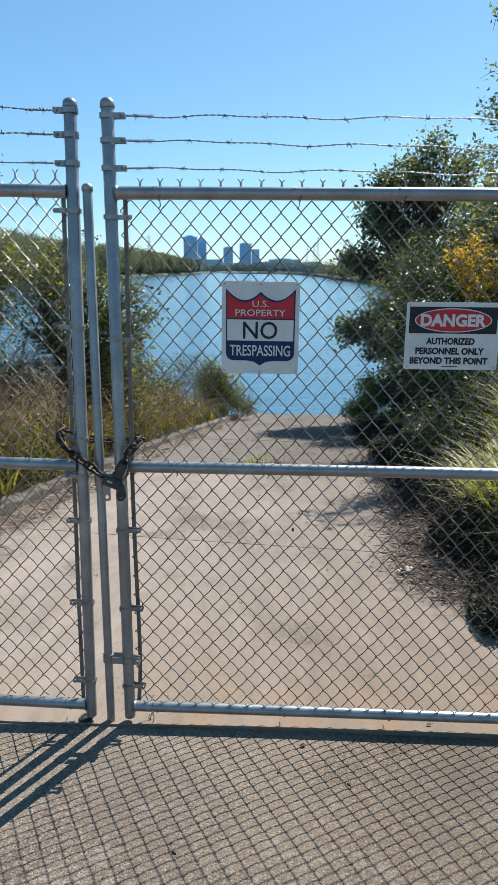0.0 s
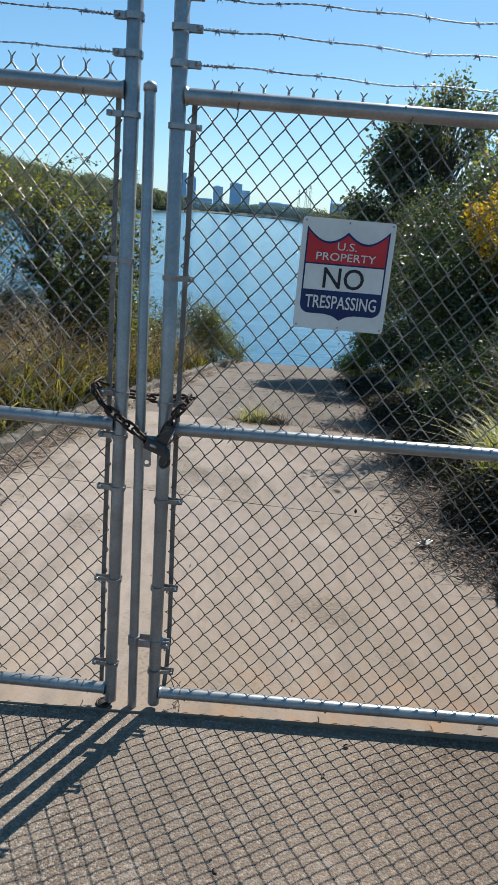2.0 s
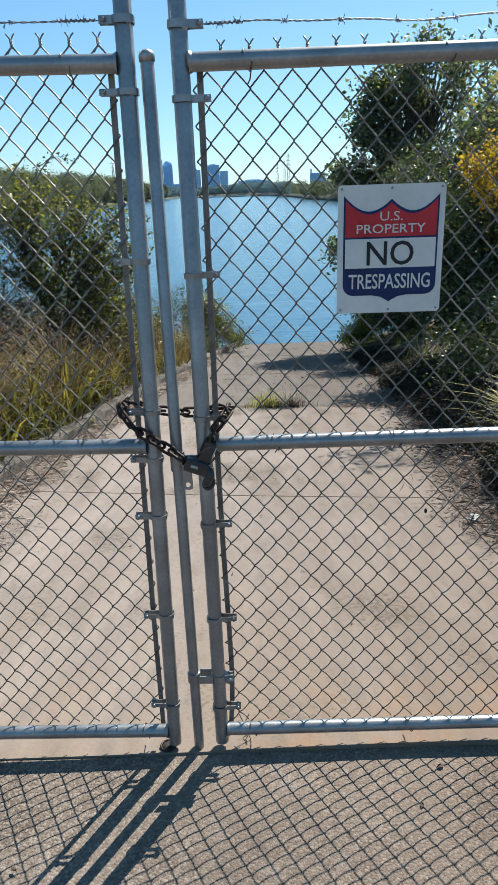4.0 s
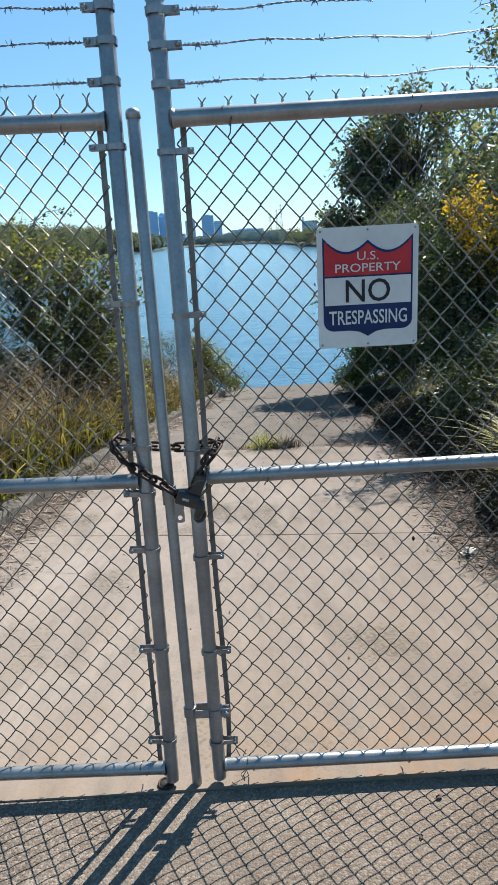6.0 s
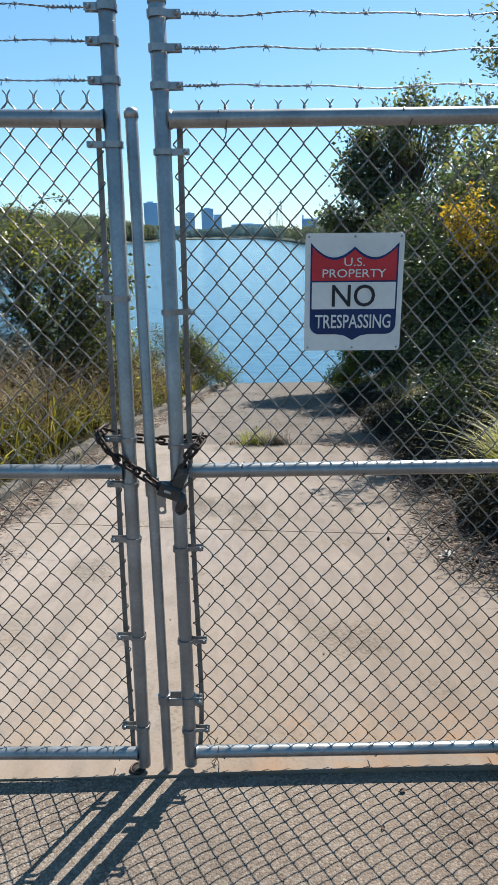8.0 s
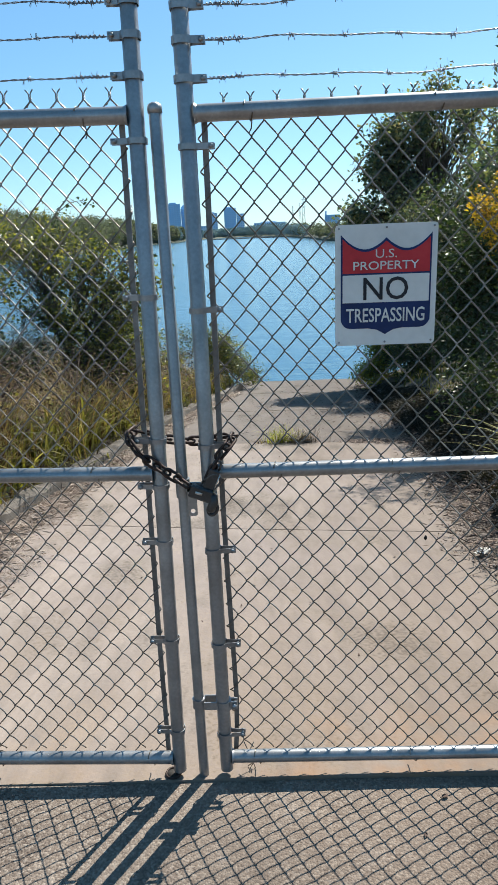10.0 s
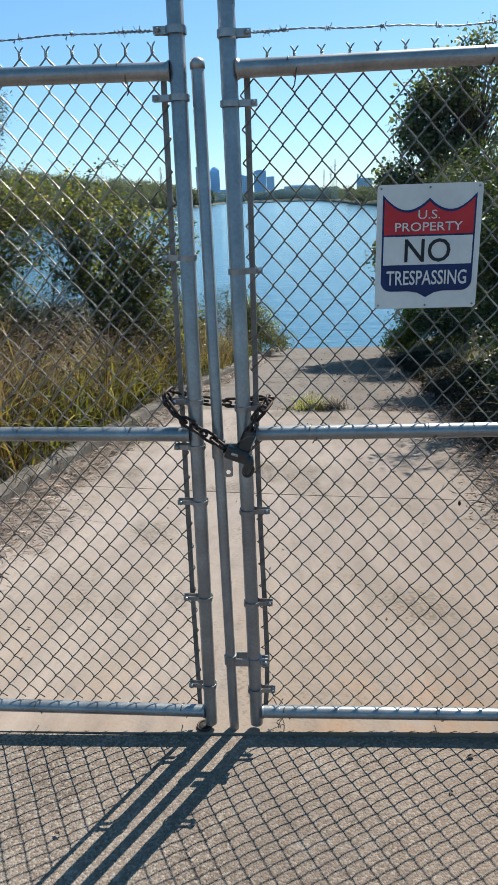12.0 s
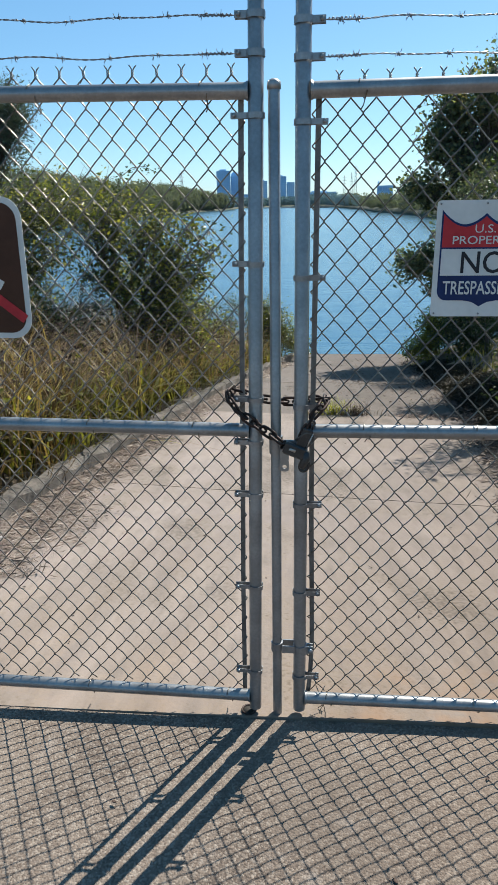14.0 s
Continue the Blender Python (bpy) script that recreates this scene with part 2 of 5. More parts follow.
def aggregate(name):
    """Worn asphalt with exposed stones in a brown-grey binder."""
    m = surface(name, ((0.072, 0.055, 0.045), (0.149, 0.118, 0.097), (0.204, 0.165, 0.137)), scale=2.2, fine=140, rough=0.9, bump=0.9, fine_amount=0.9, spec=0.15, tight=0.14)
    N, L = m.node_tree.nodes, m.node_tree.links
    b = N["Principled BSDF"]
    base = b.inputs["Base Color"].links[0].from_socket
    geo = N.new("ShaderNodeNewGeometry")
    vo = N.new("ShaderNodeTexVoronoi")
    vo.inputs["Scale"].default_value = 150
    L.new(geo.outputs["Position"], vo.inputs["Vector"])
    sp = N.new("ShaderNodeSeparateColor")
    L.new(vo.outputs["Color"], sp.inputs[0])
    pick = N.new("ShaderNodeMapRange")
    pick.inputs["From Min"].default_value, pick.inputs["From Max"].default_value = 0.55, 1.0
    pick.inputs["To Max"].default_value = 0.55
    L.new(sp.outputs[0], pick.inputs["Value"])
    mx = N.new("ShaderNodeMixRGB")
    mx.inputs["Color2"].default_value = (0.33, 0.28, 0.235, 1)
    L.new(pick.outputs["Result"], mx.inputs["Fac"])
    L.new(base, mx.inputs["Color1"])
    n = N.new("ShaderNodeTexNoise")
    n.inputs["Scale"].default_value, n.inputs["Detail"].default_value = 1.1, 6
    L.new(geo.outputs["Position"], n.inputs["Vector"])
    blot = N.new("ShaderNodeMapRange")
    blot.inputs["From Min"].default_value, blot.inputs["From Max"].default_value = 0.56, 0.74
    blot.inputs["To Max"].default_value = 0.5
    L.new(n.outputs["Fac"], blot.inputs["Value"])
    mx2 = N.new("ShaderNodeMixRGB")
    mx2.inputs["Color2"].default_value = (0.055, 0.046, 0.040, 1)
    L.new(blot.outputs["Result"], mx2.inputs["Fac"])
    L.new(mx.outputs["Color"], mx2.inputs["Color1"])
    pale = N.new("ShaderNodeTexNoise")
    pale.inputs["Scale"].default_value, pale.inputs["Detail"].default_value, pale.inputs["Roughness"].default_value = 6.0, 9, 0.75
    L.new(geo.outputs["Position"], pale.inputs["Vector"])
    pr = N.new("ShaderNodeMapRange")
    pr.inputs["From Min"].default_value, pr.inputs["From Max"].default_value = 0.55, 0.72
    pr.inputs["To Max"].default_value = 0.6
    L.new(pale.outputs["Fac"], pr.inputs["Value"])
    mx4 = N.new("ShaderNodeMixRGB")
    mx4.inputs["Color2"].default_value = (0.27, 0.235, 0.21, 1)
    L.new(pr.outputs["Result"], mx4.inputs["Fac"])
    L.new(mx2.outputs["Color"], mx4.inputs["Color1"])
    # asphalt gets darker towards the right, the change broken up by noise
    px = N.new("ShaderNodeSeparateXYZ")
    L.new(geo.outputs["Position"], px.inputs[0])
    px_n = N.new("ShaderNodeMath")
    px_n.operation = "MULTIPLY_ADD"
    L.new(n.outputs["Fac"], px_n.inputs[0])
    px_n.inputs[1].default_value = 1.8
    L.new(px.outputs["X"], px_n.inputs[2])
    apron_tone = N.new("ShaderNodeMapRange")
    apron_tone.inputs["From Min"].default_value, apron_tone.inputs["From Max"].default_value = 0.8, 2.0
    L.new(px_n.outputs[0], apron_tone.inputs["Value"])
    mx5 = N.new("ShaderNodeMixRGB")
    mx5.blend_type = "MULTIPLY"
    mx5.inputs["Color2"].default_value = (0.82, 0.78, 0.75, 1)
    L.new(apron_tone.outputs["Result"], mx5.inputs["Fac"])
    L.new(mx4.outputs["Color"], mx5.inputs["Color1"])
    L.new(mx5.outputs["Color"], b.inputs["Base Color"])
    bp2 = N.new("ShaderNodeBump")
    bp2.inputs["Strength"].default_value, bp2.inputs["Distance"].default_value = 0.8, 0.003
    bp2.invert = True
    L.new(vo.outputs["Distance"], bp2.inputs["Height"])
    L.new(b.inputs["Normal"].links[0].from_socket, bp2.inputs["Normal"])
    L.new(bp2.outputs["Normal"], b.inputs["Normal"])
    return m


GALV = surface("galvanised_steel", ((0.185, 0.190, 0.195), (0.255, 0.262, 0.27), (0.35, 0.358, 0.366)), scale=9, fine=120, rough=0.37, metal=0.68, bump=0.05, fine_amount=0.4)
WIRE = surface("galvanised_wire", ((0.085, 0.074, 0.063), (0.145, 0.130, 0.112), (0.30, 0.28, 0.255)), scale=14, fine=150, rough=0.31, metal=0.8, bump=0.05, fine_amount=0.4, piece=0.1, spec=0.9)
BAR = surface("dull_steel_bar", ((0.09, 0.087, 0.085), (0.15, 0.146, 0.142), (0.22, 0.215, 0.21)), scale=18, fine=150, rough=0.5, metal=0.5, bump=0.1)
BARBED = surface("weathered_barbed_wire", ((0.09, 0.10, 0.115), (0.16, 0.175, 0.195), (0.24, 0.255, 0.275)), scale=20, fine=200, rough=0.5, metal=0.5, bump=0.1)
RUST = surface("rusty_chain", ((0.014, 0.010, 0.009), (0.034, 0.020, 0.016), (0.075, 0.040, 0.030)), scale=40, fine=260, rough=0.55, metal=0.55, bump=0.4)
LOCK_BLACK = surface("black_lock", ((0.012, 0.012, 0.013), (0.025, 0.024, 0.024), (0.05, 0.046, 0.042)), scale=30, fine=200, rough=0.4, bump=0.1)
SHACKLE = surface("dark_steel", ((0.05, 0.05, 0.052), (0.085, 0.085, 0.085), (0.14, 0.138, 0.135)), scale=30, fine=200, rough=0.4, metal=0.8, bump=0.1)
STEEL = surface("bare_steel", ((0.32, 0.32, 0.32), (0.42, 0.42, 0.41), (0.5, 0.5, 0.49)), scale=30, fine=200, rough=0.3, metal=0.95, bump=0.05)
PLATE = surface("sign_white", ((0.52, 0.515, 0.49), (0.61, 0.605, 0.58), (0.68, 0.675, 0.65)), scale=6, fine=60, rough=0.85, bump=0.03, fine_amount=0.3, spec=0.2)
S_RED = surface("sign_red", ((0.36, 0.022, 0.03), (0.47, 0.03, 0.038), (0.52, 0.045, 0.05)), scale=8, fine=70, rough=0.5, bump=0.02, fine_amount=0.3, spec=0.25)
S_BLUE = surface("sign_navy", ((0.006, 0.018, 0.07), (0.009, 0.026, 0.10), (0.015, 0.036, 0.125)), scale=8, fine=70, rough=0.5, bump=0.02, fine_amount=0.3, spec=0.25)
S_BLACK = surface("sign_black", ((0.012, 0.013, 0.018), (0.02, 0.021, 0.026), (0.03, 0.03, 0.035)), scale=8, fine=70, rough=0.55, bump=0.02, fine_amount=0.3, spec=0.25)
S_BROWN = surface("sign_brown", ((0.05, 0.018, 0.009), (0.065, 0.025, 0.013), (0.085, 0.035, 0.02)), scale=8, fine=70, rough=0.55, bump=0.02, fine_amount=0.3, spec=0.25)
ASPHALT = aggregate("worn_asphalt")
SLAB = concrete("ramp_concrete", (0.187, 0.153, 0.1285), (0.077, 0.0615, 0.0505), (0.168, 0.122, 0.082), 0.45)
# lower slabs: silt and dappled tree shade both put in as darker colour
SLAB_LOW = concrete("silty_shaded_concrete", (0.109, 0.091, 0.077), (0.036, 0.030, 0.025), (0.18, 0.13, 0.08), 0.3)
KERB = surface("kerb_concrete", ((0.040, 0.034, 0.029), (0.098, 0.084, 0.073), (0.168, 0.147, 0.129)), scale=4, fine=60, rough=0.9, bump=0.8, fine_amount=0.7, piece=0.12, tight=0.1)
SOIL = surface("dry_soil", ((0.047, 0.035, 0.023), (0.094, 0.07, 0.047), (0.133, 0.105, 0.07)), scale=2.5, fine=40, rough=0.95, bump=0.8, fine_amount=0.6)
BARK = surface("bark", ((0.047, 0.039, 0.031), (0.094, 0.078, 0.062), (0.148, 0.129, 0.109)), scale=9, fine=60, rough=0.9, bump=0.8, stretch=(1, 1, 0.25))
LAKE = lake_surface("lake_water")
F_TREE = foliage("tree_leaves", ((0.020, 0.030, 0.022), (0.050, 0.070, 0.046), (0.10, 0.125, 0.080), (0.17, 0.175, 0.105), (0.30, 0.23, 0.12)), 0.42, 0.28)
# darkened leaf greens; the bank's shade is mixed into the colour
F_DARK = foliage("shade_darkened_leaves", ((0.016, 0.025, 0.011), (0.033, 0.051, 0.019), (0.062, 0.082, 0.028)), 0.34, 0.42)
F_YELLOW = foliage("yellow_leaves", ((0.039, 0.055, 0.016), (0.117, 0.101, 0.02), (0.39, 0.257, 0.02), (0.437, 0.257, 0.023), (0.328, 0.148, 0.02)), 0.45)
F_BUSH = foliage("bush_leaves", ((0.016, 0.022, 0.009), (0.042, 0.052, 0.018), (0.09, 0.098, 0.030), (0.17, 0.165, 0.045), (0.38, 0.31, 0.07)), 0.48, 0.34)
F_GREY = foliage("grey_shrub_leaves", ((0.047, 0.058, 0.035), (0.086, 0.098, 0.062), (0.133, 0.136, 0.086)), 0.35)
F_GRASS = foliage("green_grass", ((0.016, 0.015, 0.005), (0.050, 0.047, 0.012), (0.105, 0.100, 0.024), (0.17, 0.155, 0.036), (0.42, 0.35, 0.14)), 0.5)
# yellower green, raised in brightness for growth in full sun
F_BRIGHT = foliage("sunlit_grass", ((0.05, 0.055, 0.014), (0.14, 0.145, 0.030), (0.27, 0.265, 0.055), (0.46, 0.40, 0.16)), 0.52)
F_DRY = foliage("dry_grass", ((0.016, 0.009, 0.005), (0.052, 0.030, 0.015), (0.115, 0.070, 0.034), (0.18, 0.118, 0.058), (0.42, 0.32, 0.18)), 0.45)
F_STRAW = foliage("straw_litter", ((0.07, 0.047, 0.037), (0.164, 0.121, 0.1), (0.265, 0.215, 0.183), (0.359, 0.312, 0.273)), 0.1, 0.8)
# blue-grey cast of the shore tree's leaves stands for haze
F_SHORE = foliage("hazy_tree_leaves", ((0.03, 0.045, 0.045), (0.05, 0.07, 0.065), (0.08, 0.10, 0.085)), 0.4, 0.6)
# near-black browns: the shade below the grass is put into this colour
F_UNDER_SHADE = foliage("undergrowth", ((0.006, 0.006, 0.004), (0.014, 0.013, 0.008), (0.028, 0.022, 0.013), (0.06, 0.045, 0.026)), 0.15, 0.75)
F_LITTER = foliage("dead_leaves", ((0.009, 0.005, 0.004), (0.031, 0.018, 0.013), (0.078, 0.047, 0.035), (0.218, 0.156, 0.125)), 0.1, 0.8)
# far leaf colours greyed and blued to carry the distance haze
F_FAR = foliage("hazed_far_leaves", ((0.082, 0.094, 0.098), (0.092, 0.102, 0.100), (0.102, 0.110, 0.104), (0.116, 0.116, 0.104)), 0.45, 0.95)
F_FAR_HAZE = foliage("hazed_distant_leaves", ((0.12, 0.19, 0.26), (0.14, 0.21, 0.28), (0.16, 0.225, 0.28)), 0.15, 0.95)
# skyline walls and glass lightened towards blue; haze is in the colour
GLASS_TOWER = surface("hazed_tower_cladding", ((0.27, 0.48, 0.74), (0.30, 0.52, 0.78), (0.34, 0.55, 0.80)), scale=0.05, fine=0.5, rough=0.35, bump=0, piece=0.1)
TOWER_WINDOW = surface("hazed_tower_glass", ((0.24, 0.44, 0.70), (0.27, 0.47, 0.73), (0.30, 0.50, 0.75)), scale=0.05, fine=0.5, rough=0.15, bump=0)
HAZED_WALL = surface("hazed_walls", ((0.44, 0.60, 0.78), (0.48, 0.64, 0.80), (0.52, 0.67, 0.82)), scale=0.05, fine=0.5, rough=0.7, bump=0)
PAPER = surface("white_paper", ((0.36, 0.34, 0.31), (0.50, 0.48, 0.45), (0.6, 0.59, 0.56)), scale=20, fine=120, rough=0.8, bump=0.2)
HOLE = surface("pipe_dark", ((0.01, 0.009, 0.008), (0.02, 0.017, 0.014), (0.035, 0.026, 0.02)), scale=20, fine=100, rough=0.9, bump=0.2)


# ---- mesh helpers ----
class Geo:
    """Vertices and faces collected for one mesh."""

    def __init__(self):
        self.v, self.f, self.n = [], [], 0

    def add(self, verts, faces):
        self.v.append(np.asarray(verts, float).reshape(-1, 3))
        k = self.n
        self.f.extend([tuple(i + k for i in f) for f in faces])
        self.n += len(self.v[-1])
        return self

    def tube(self, pts, r, sides=8, ref=(0, 1, 0), cap=True, closed=False):
        p = np.asarray(pts, float)
        n = len(p)
        rad = np.broadcast_to(np.asarray(r, float), (n,))
        if closed:
            t = np.roll(p, -1, 0) - np.roll(p, 1, 0)
        else:
            t = np.gradient(p, axis=0)
        t /= np.linalg.norm(t, axis=1)[:, None] + 1e-12
        a = np.cross(t, np.asarray(ref, float))
        bad = np.linalg.norm(a, axis=1) < 1e-3
        a[bad] = np.cross(t[bad], (1.0, 0.2, 0.0))
        a /= np.linalg.norm(a, axis=1)[:, None]
        b = np.cross(a, t)
        ang = np.arange(sides) * 2 * math.pi / sides
        ring = p[:, None] + rad[:, None, None] * (np.cos(ang)[None, :, None] * a[:, None] + np.sin(ang)[None, :, None] * b[:, None])
        faces = []
        for i in range(n if closed else n - 1):
            j = (i + 1) % n
            for k in range(sides):
                l = (k + 1) % sides
                faces.append((i * sides + k, i * sides + l, j * sides + l, j * sides + k))
        if cap and not closed:
            faces.append(tuple(range(sides))[::-1])
            faces.append(tuple((n - 1) * sides + k for k in range(sides)))
        return self.add(ring, faces)

    def lathe(self, profile, sides=20, at=(0, 0, 0)):
        """profile: (radius, z) rows turned round the z axis."""
        v, f = [], []
        for r, z in profile:
            for k in range(sides):
                c = 2 * math.pi * k / sides
                v.append((at[0] + r * math.cos(c), at[1] + r * math.sin(c), at[2] + z))
        for i in range(len(profile) - 1):
            for k in range(sides):
                l = (k + 1) % sides
                f.append((i * sides + k, i * sides + l, (i + 1) * sides + l, (i + 1) * sides + k))
        f.append(tuple(range(sides))[::-1])
        f.append(tuple((len(profile) - 1) * sides + k for k in range(sides)))
        return self.add(v, f)

    def box(self, lo, hi, chamfer=0.0):
        (x0, y0, z0), (x1, y1, z1) = lo, hi
        c = chamfer
        if not c:
            v = [(x, y, z) for z in (z0, z1) for x, y in ((x0, y0), (x1, y0), (x1, y1), (x0, y1))]
            return self.add(v, [(3, 2, 1, 0), (4, 5, 6, 7), (0, 1, 5, 4), (1, 2, 6, 5), (2, 3, 7, 6), (3, 0, 4, 7)])
        v, f = [], []
        for z, d in ((z0, c), (z0 + c, 0), (z1 - c, 0), (z1, c)):
            v += [(x0 + d, y0 + d, z), (x1 - d, y0 + d, z), (x1 - d, y1 - d, z), (x0 + d, y1 - d, z)]
        for i in range(3):
            for k in range(4):
                l = (k + 1) % 4
                f.append((i * 4 + k, i * 4 + l, i * 4 + 4 + l, i * 4 + 4 + k))
        f += [(3, 2, 1, 0), (12, 13, 14, 15)]
        return self.add(v, f)

    def slab(self, outline, y_front, y_back):
        """An upright plate in the xz plane, from its outline (x, z)."""
        n = len(outline)
        v = [(x, y_front, z) for x, z in outline] + [(x, y_back, z) for x, z in outline]
        f = [tuple(range(n)), tuple(range(n, 2 * n))[::-1]]
        f += [(i, i + n, (i + 1) % n + n, (i + 1) % n) for i in range(n)]
        return self.add(v, f)

    def mesh(self, name, smooth=True):
        me = bpy.data.meshes.new(name)
        me.from_pydata(np.concatenate(self.v).tolist(), [], self.f)
        me.validate()
        if smooth:
            me.polygons.foreach_set("use_smooth", [True] * len(me.polygons))
            me.update()
        return me


def place(name, me, material, parent=None, label="", at=None):
    """One mesh object, on its own or under a thing."""
    if isinstance(me, Geo):
        me = me.mesh(name)
    if material is not None and not me.materials:
        me.materials.append(material)
    ob = new(name, me)
    if parent is not None:
        ob.parent = parent
    if at is not None:
        ob.matrix_basis = at
    if label:
        ob["label"] = label
    return ob


def sharp(ob, angle=35):
    """Smooth shading that keeps hard edges."""
    bm = bmesh.new()
    bm.from_mesh(ob.data)
    bmesh.ops.recalc_face_normals(bm, faces=bm.faces)
    for e in bm.edges:
        e.smooth = len(e.link_faces) == 2 and e.calc_face_angle(0) < radians(angle)
    bm.to_mesh(ob.data)
    bm.free()
    return ob


def thing(name, label, category, group="", at=None):
    ob = tagged(new(name), label, category, group)
    if at is not None:
        ob.matrix_basis = at
    return ob


rng = np.random.default_rng(7)

# ---- the lie of the land ----
SLOPE, WATER = 0.147, -3.08


LIFT = 0.022      # level of the sill above datum


def ramp_z(y):
    return LIFT - SLOPE * np.maximum(y, 0.0)


def left_edge(y):
    return np.interp(y, (-1, 2, 4, 7, 9, 11, 12.4, 14, 16.5, 19, 21, 25), (-2.16, -2.00, -1.885, -1.70, -1.56, -1.37, -1.20, -1.01, -0.71, -0.36, -0.05, 0.5))


def right_edge(y):
    return 1.86 + 0.055 * y


def land(x, y):
    x, y = np.asarray(x, float), np.asarray(y, float)
    dl, dr = left_edge(y) - 0.16 - x, x - right_edge(y) - 0.16
    z = np.where(y < 0, -0.04, ramp_z(np.minimum(y, 20)) - 0.25)
    bumps = 0.06 * np.sin(1.7 * x + 0.6 * y) + 0.05 * np.sin(2.3 * y - 0.9 * x)
    left = ramp_z(np.minimum(y, 20)) + 0.10 + 0.42 * (1 - np.exp(-np.maximum(dl, 0) / 1.6)) + bumps
    right = ramp_z(np.minimum(y, 20)) + 0.05 + 0.55 * (1 - np.exp(-np.maximum(dr, 0) / 1.5)) + bumps
    inland = np.clip(y / 1.2, 0, 1)
    z = np.where(dl > 0, left * inland - 0.04 * (1 - inland), z)
    z = np.where(dr > 0, right * inland - 0.04 * (1 - inland), z)
    shore = np.where(dl > 0, 18.0 + 0.5 * np.sin(x), np.where(dr > 0, 19.0 + 0.5 * np.sin(x * 1.3), 20.0))
    return z - 0.55 * np.clip(y - shore, 0, 8)


def sheet(name, xs, ys, height, material, label, category):
    X, Y = np.meshgrid(xs, ys)
    Z = height(X, Y)
    g = Geo()
    nx, ny = len(xs), len(ys)
    g.add(np.stack([X, Y, Z], -1), [(j * nx + i, j * nx + i + 1, (j + 1) * nx + i + 1, (j + 1) * nx + i) for j in range(ny - 1) for i in range(nx - 1)])
    return tagged(place(name, g, material), label, category, "", "structure")


far_steps = [30, 60, 150, 400, 1000, 2500]
xs = np.array([-v for v in far_steps[::-1]] + [-22, -16] + list(np.arange(-12, 12.01, 0.3)) + [16, 22] + far_steps)
ys = np.array([-v for v in far_steps[::-1]] + [-15, -8, -4, -1] + list(np.arange(0, 27.01, 0.3)) + [32] + far_steps[1:])
sheet("ground", xs, ys, land, SOIL, "dry brown soil of the banks beside the ramp", "ground")
sheet("water", np.array([-2500, -600, -150, -40, -12, 0, 12, 40, 150, 600, 2500.0]), np.array([13, 20, 30, 60, 150, 400, 1000, 2500.0]), lambda x, y: x * 0 + WATER, LAKE, "blue rippled lake under a clear sky", "lake")

# worn asphalt apron before the gate
pv_x, pv_y = np.concatenate([[-30, -12, -6], np.arange(-4, 4.01, 0.2), [6, 12, 30]]), np.concatenate([[-40, -15, -7], np.arange(-4, -0.0, 0.2), [-0.03]])
sheet("pavement", pv_x, pv_y, lambda x, y: 0.004 * np.sin(3.1 * x + 1.3 * y) + 0.003 * np.sin(5.3 * y - 2 * x) + 0.018, ASPHALT, "worn brown-grey asphalt apron with exposed stones", "pavement")


# ---- ramp slabs ----
ramp = tagged(new("ramp"), "sloping concrete boat ramp of cast slabs with silt stains", "ramp", "", "structure")
JOINT_TURN = -0.19


def slab_mesh(v0, v1, y_at, name, width_margin=0.0, top=0.0, thick=0.2):
    """A cast slab between two cross joints, following the edges of the ramp."""
    g = Geo()
    nu, nv = 9, max(3, int((v1 - v0) / 0.7))
    P = []
    for j in range(nv + 1):
        v = v0 + (v1 - v0) * j / nv
        row = []
        for i in range(nu + 1):
            s = i / nu
            y = v
            for _ in range(3):
                x = left_edge(y) + (right_edge(y) - left_edge(y)) * s
                y = y_at(v, x)
            row.append((x, y, LIFT - SLOPE * y + top + 0.004 * math.sin(2.1 * x + 1.7 * y)))
        P.append(row)
    V = [p for row in P for p in row]
    n = nu + 1
    F = [(j * n + i, j * n + i + 1, (j + 1) * n + i + 1, (j + 1) * n + i) for j in range(nv) for i in range(nu)]
    rim = [i for i in range(n)] + [j * n + nu for j in range(1, nv + 1)] + [nv * n + i for i in range(nu - 1, -1, -1)] + [j * n for j in range(nv - 1, 0, -1)]
    k = len(V)
    V += [(V[i][0], V[i][1], V[i][2] - thick) for i in rim]
    F += [(rim[a], rim[(a + 1) % len(rim)], k + (a + 1) % len(rim), k + a)[::-1] for a in range(len(rim))]
    g.add(V, F)
    return g


def cross(v, x):
    # the joints run askew to the gate, more so the further down they lie
    return v + JOINT_TURN * min(1.0, max(0.0, v / 2.5)) * x


joints = [-0.035, 2.90, 7.08, 11.3, 15.5, 20.55]
for i, (a, b) in enumerate(zip(joints, joints[1:])):
    sharp(place("slab", slab_mesh(a + 0.007, b - 0.007, cross, "slab", top=-0.012 * (i > 1)), SLAB if i < 2 else SLAB_LOW, ramp, "" if i < 2 else "darker slab with silt stains and dappled shade in its colour"))
for i in range(4):   # dirt packed into the joints
    a = joints[i + 1]
    sharp(place("joint_filling", slab_mesh(a - 0.009, a + 0.009, cross, "joint", top=-0.008, thick=0.05), SOIL, ramp, "dark soil packed in the joint"))

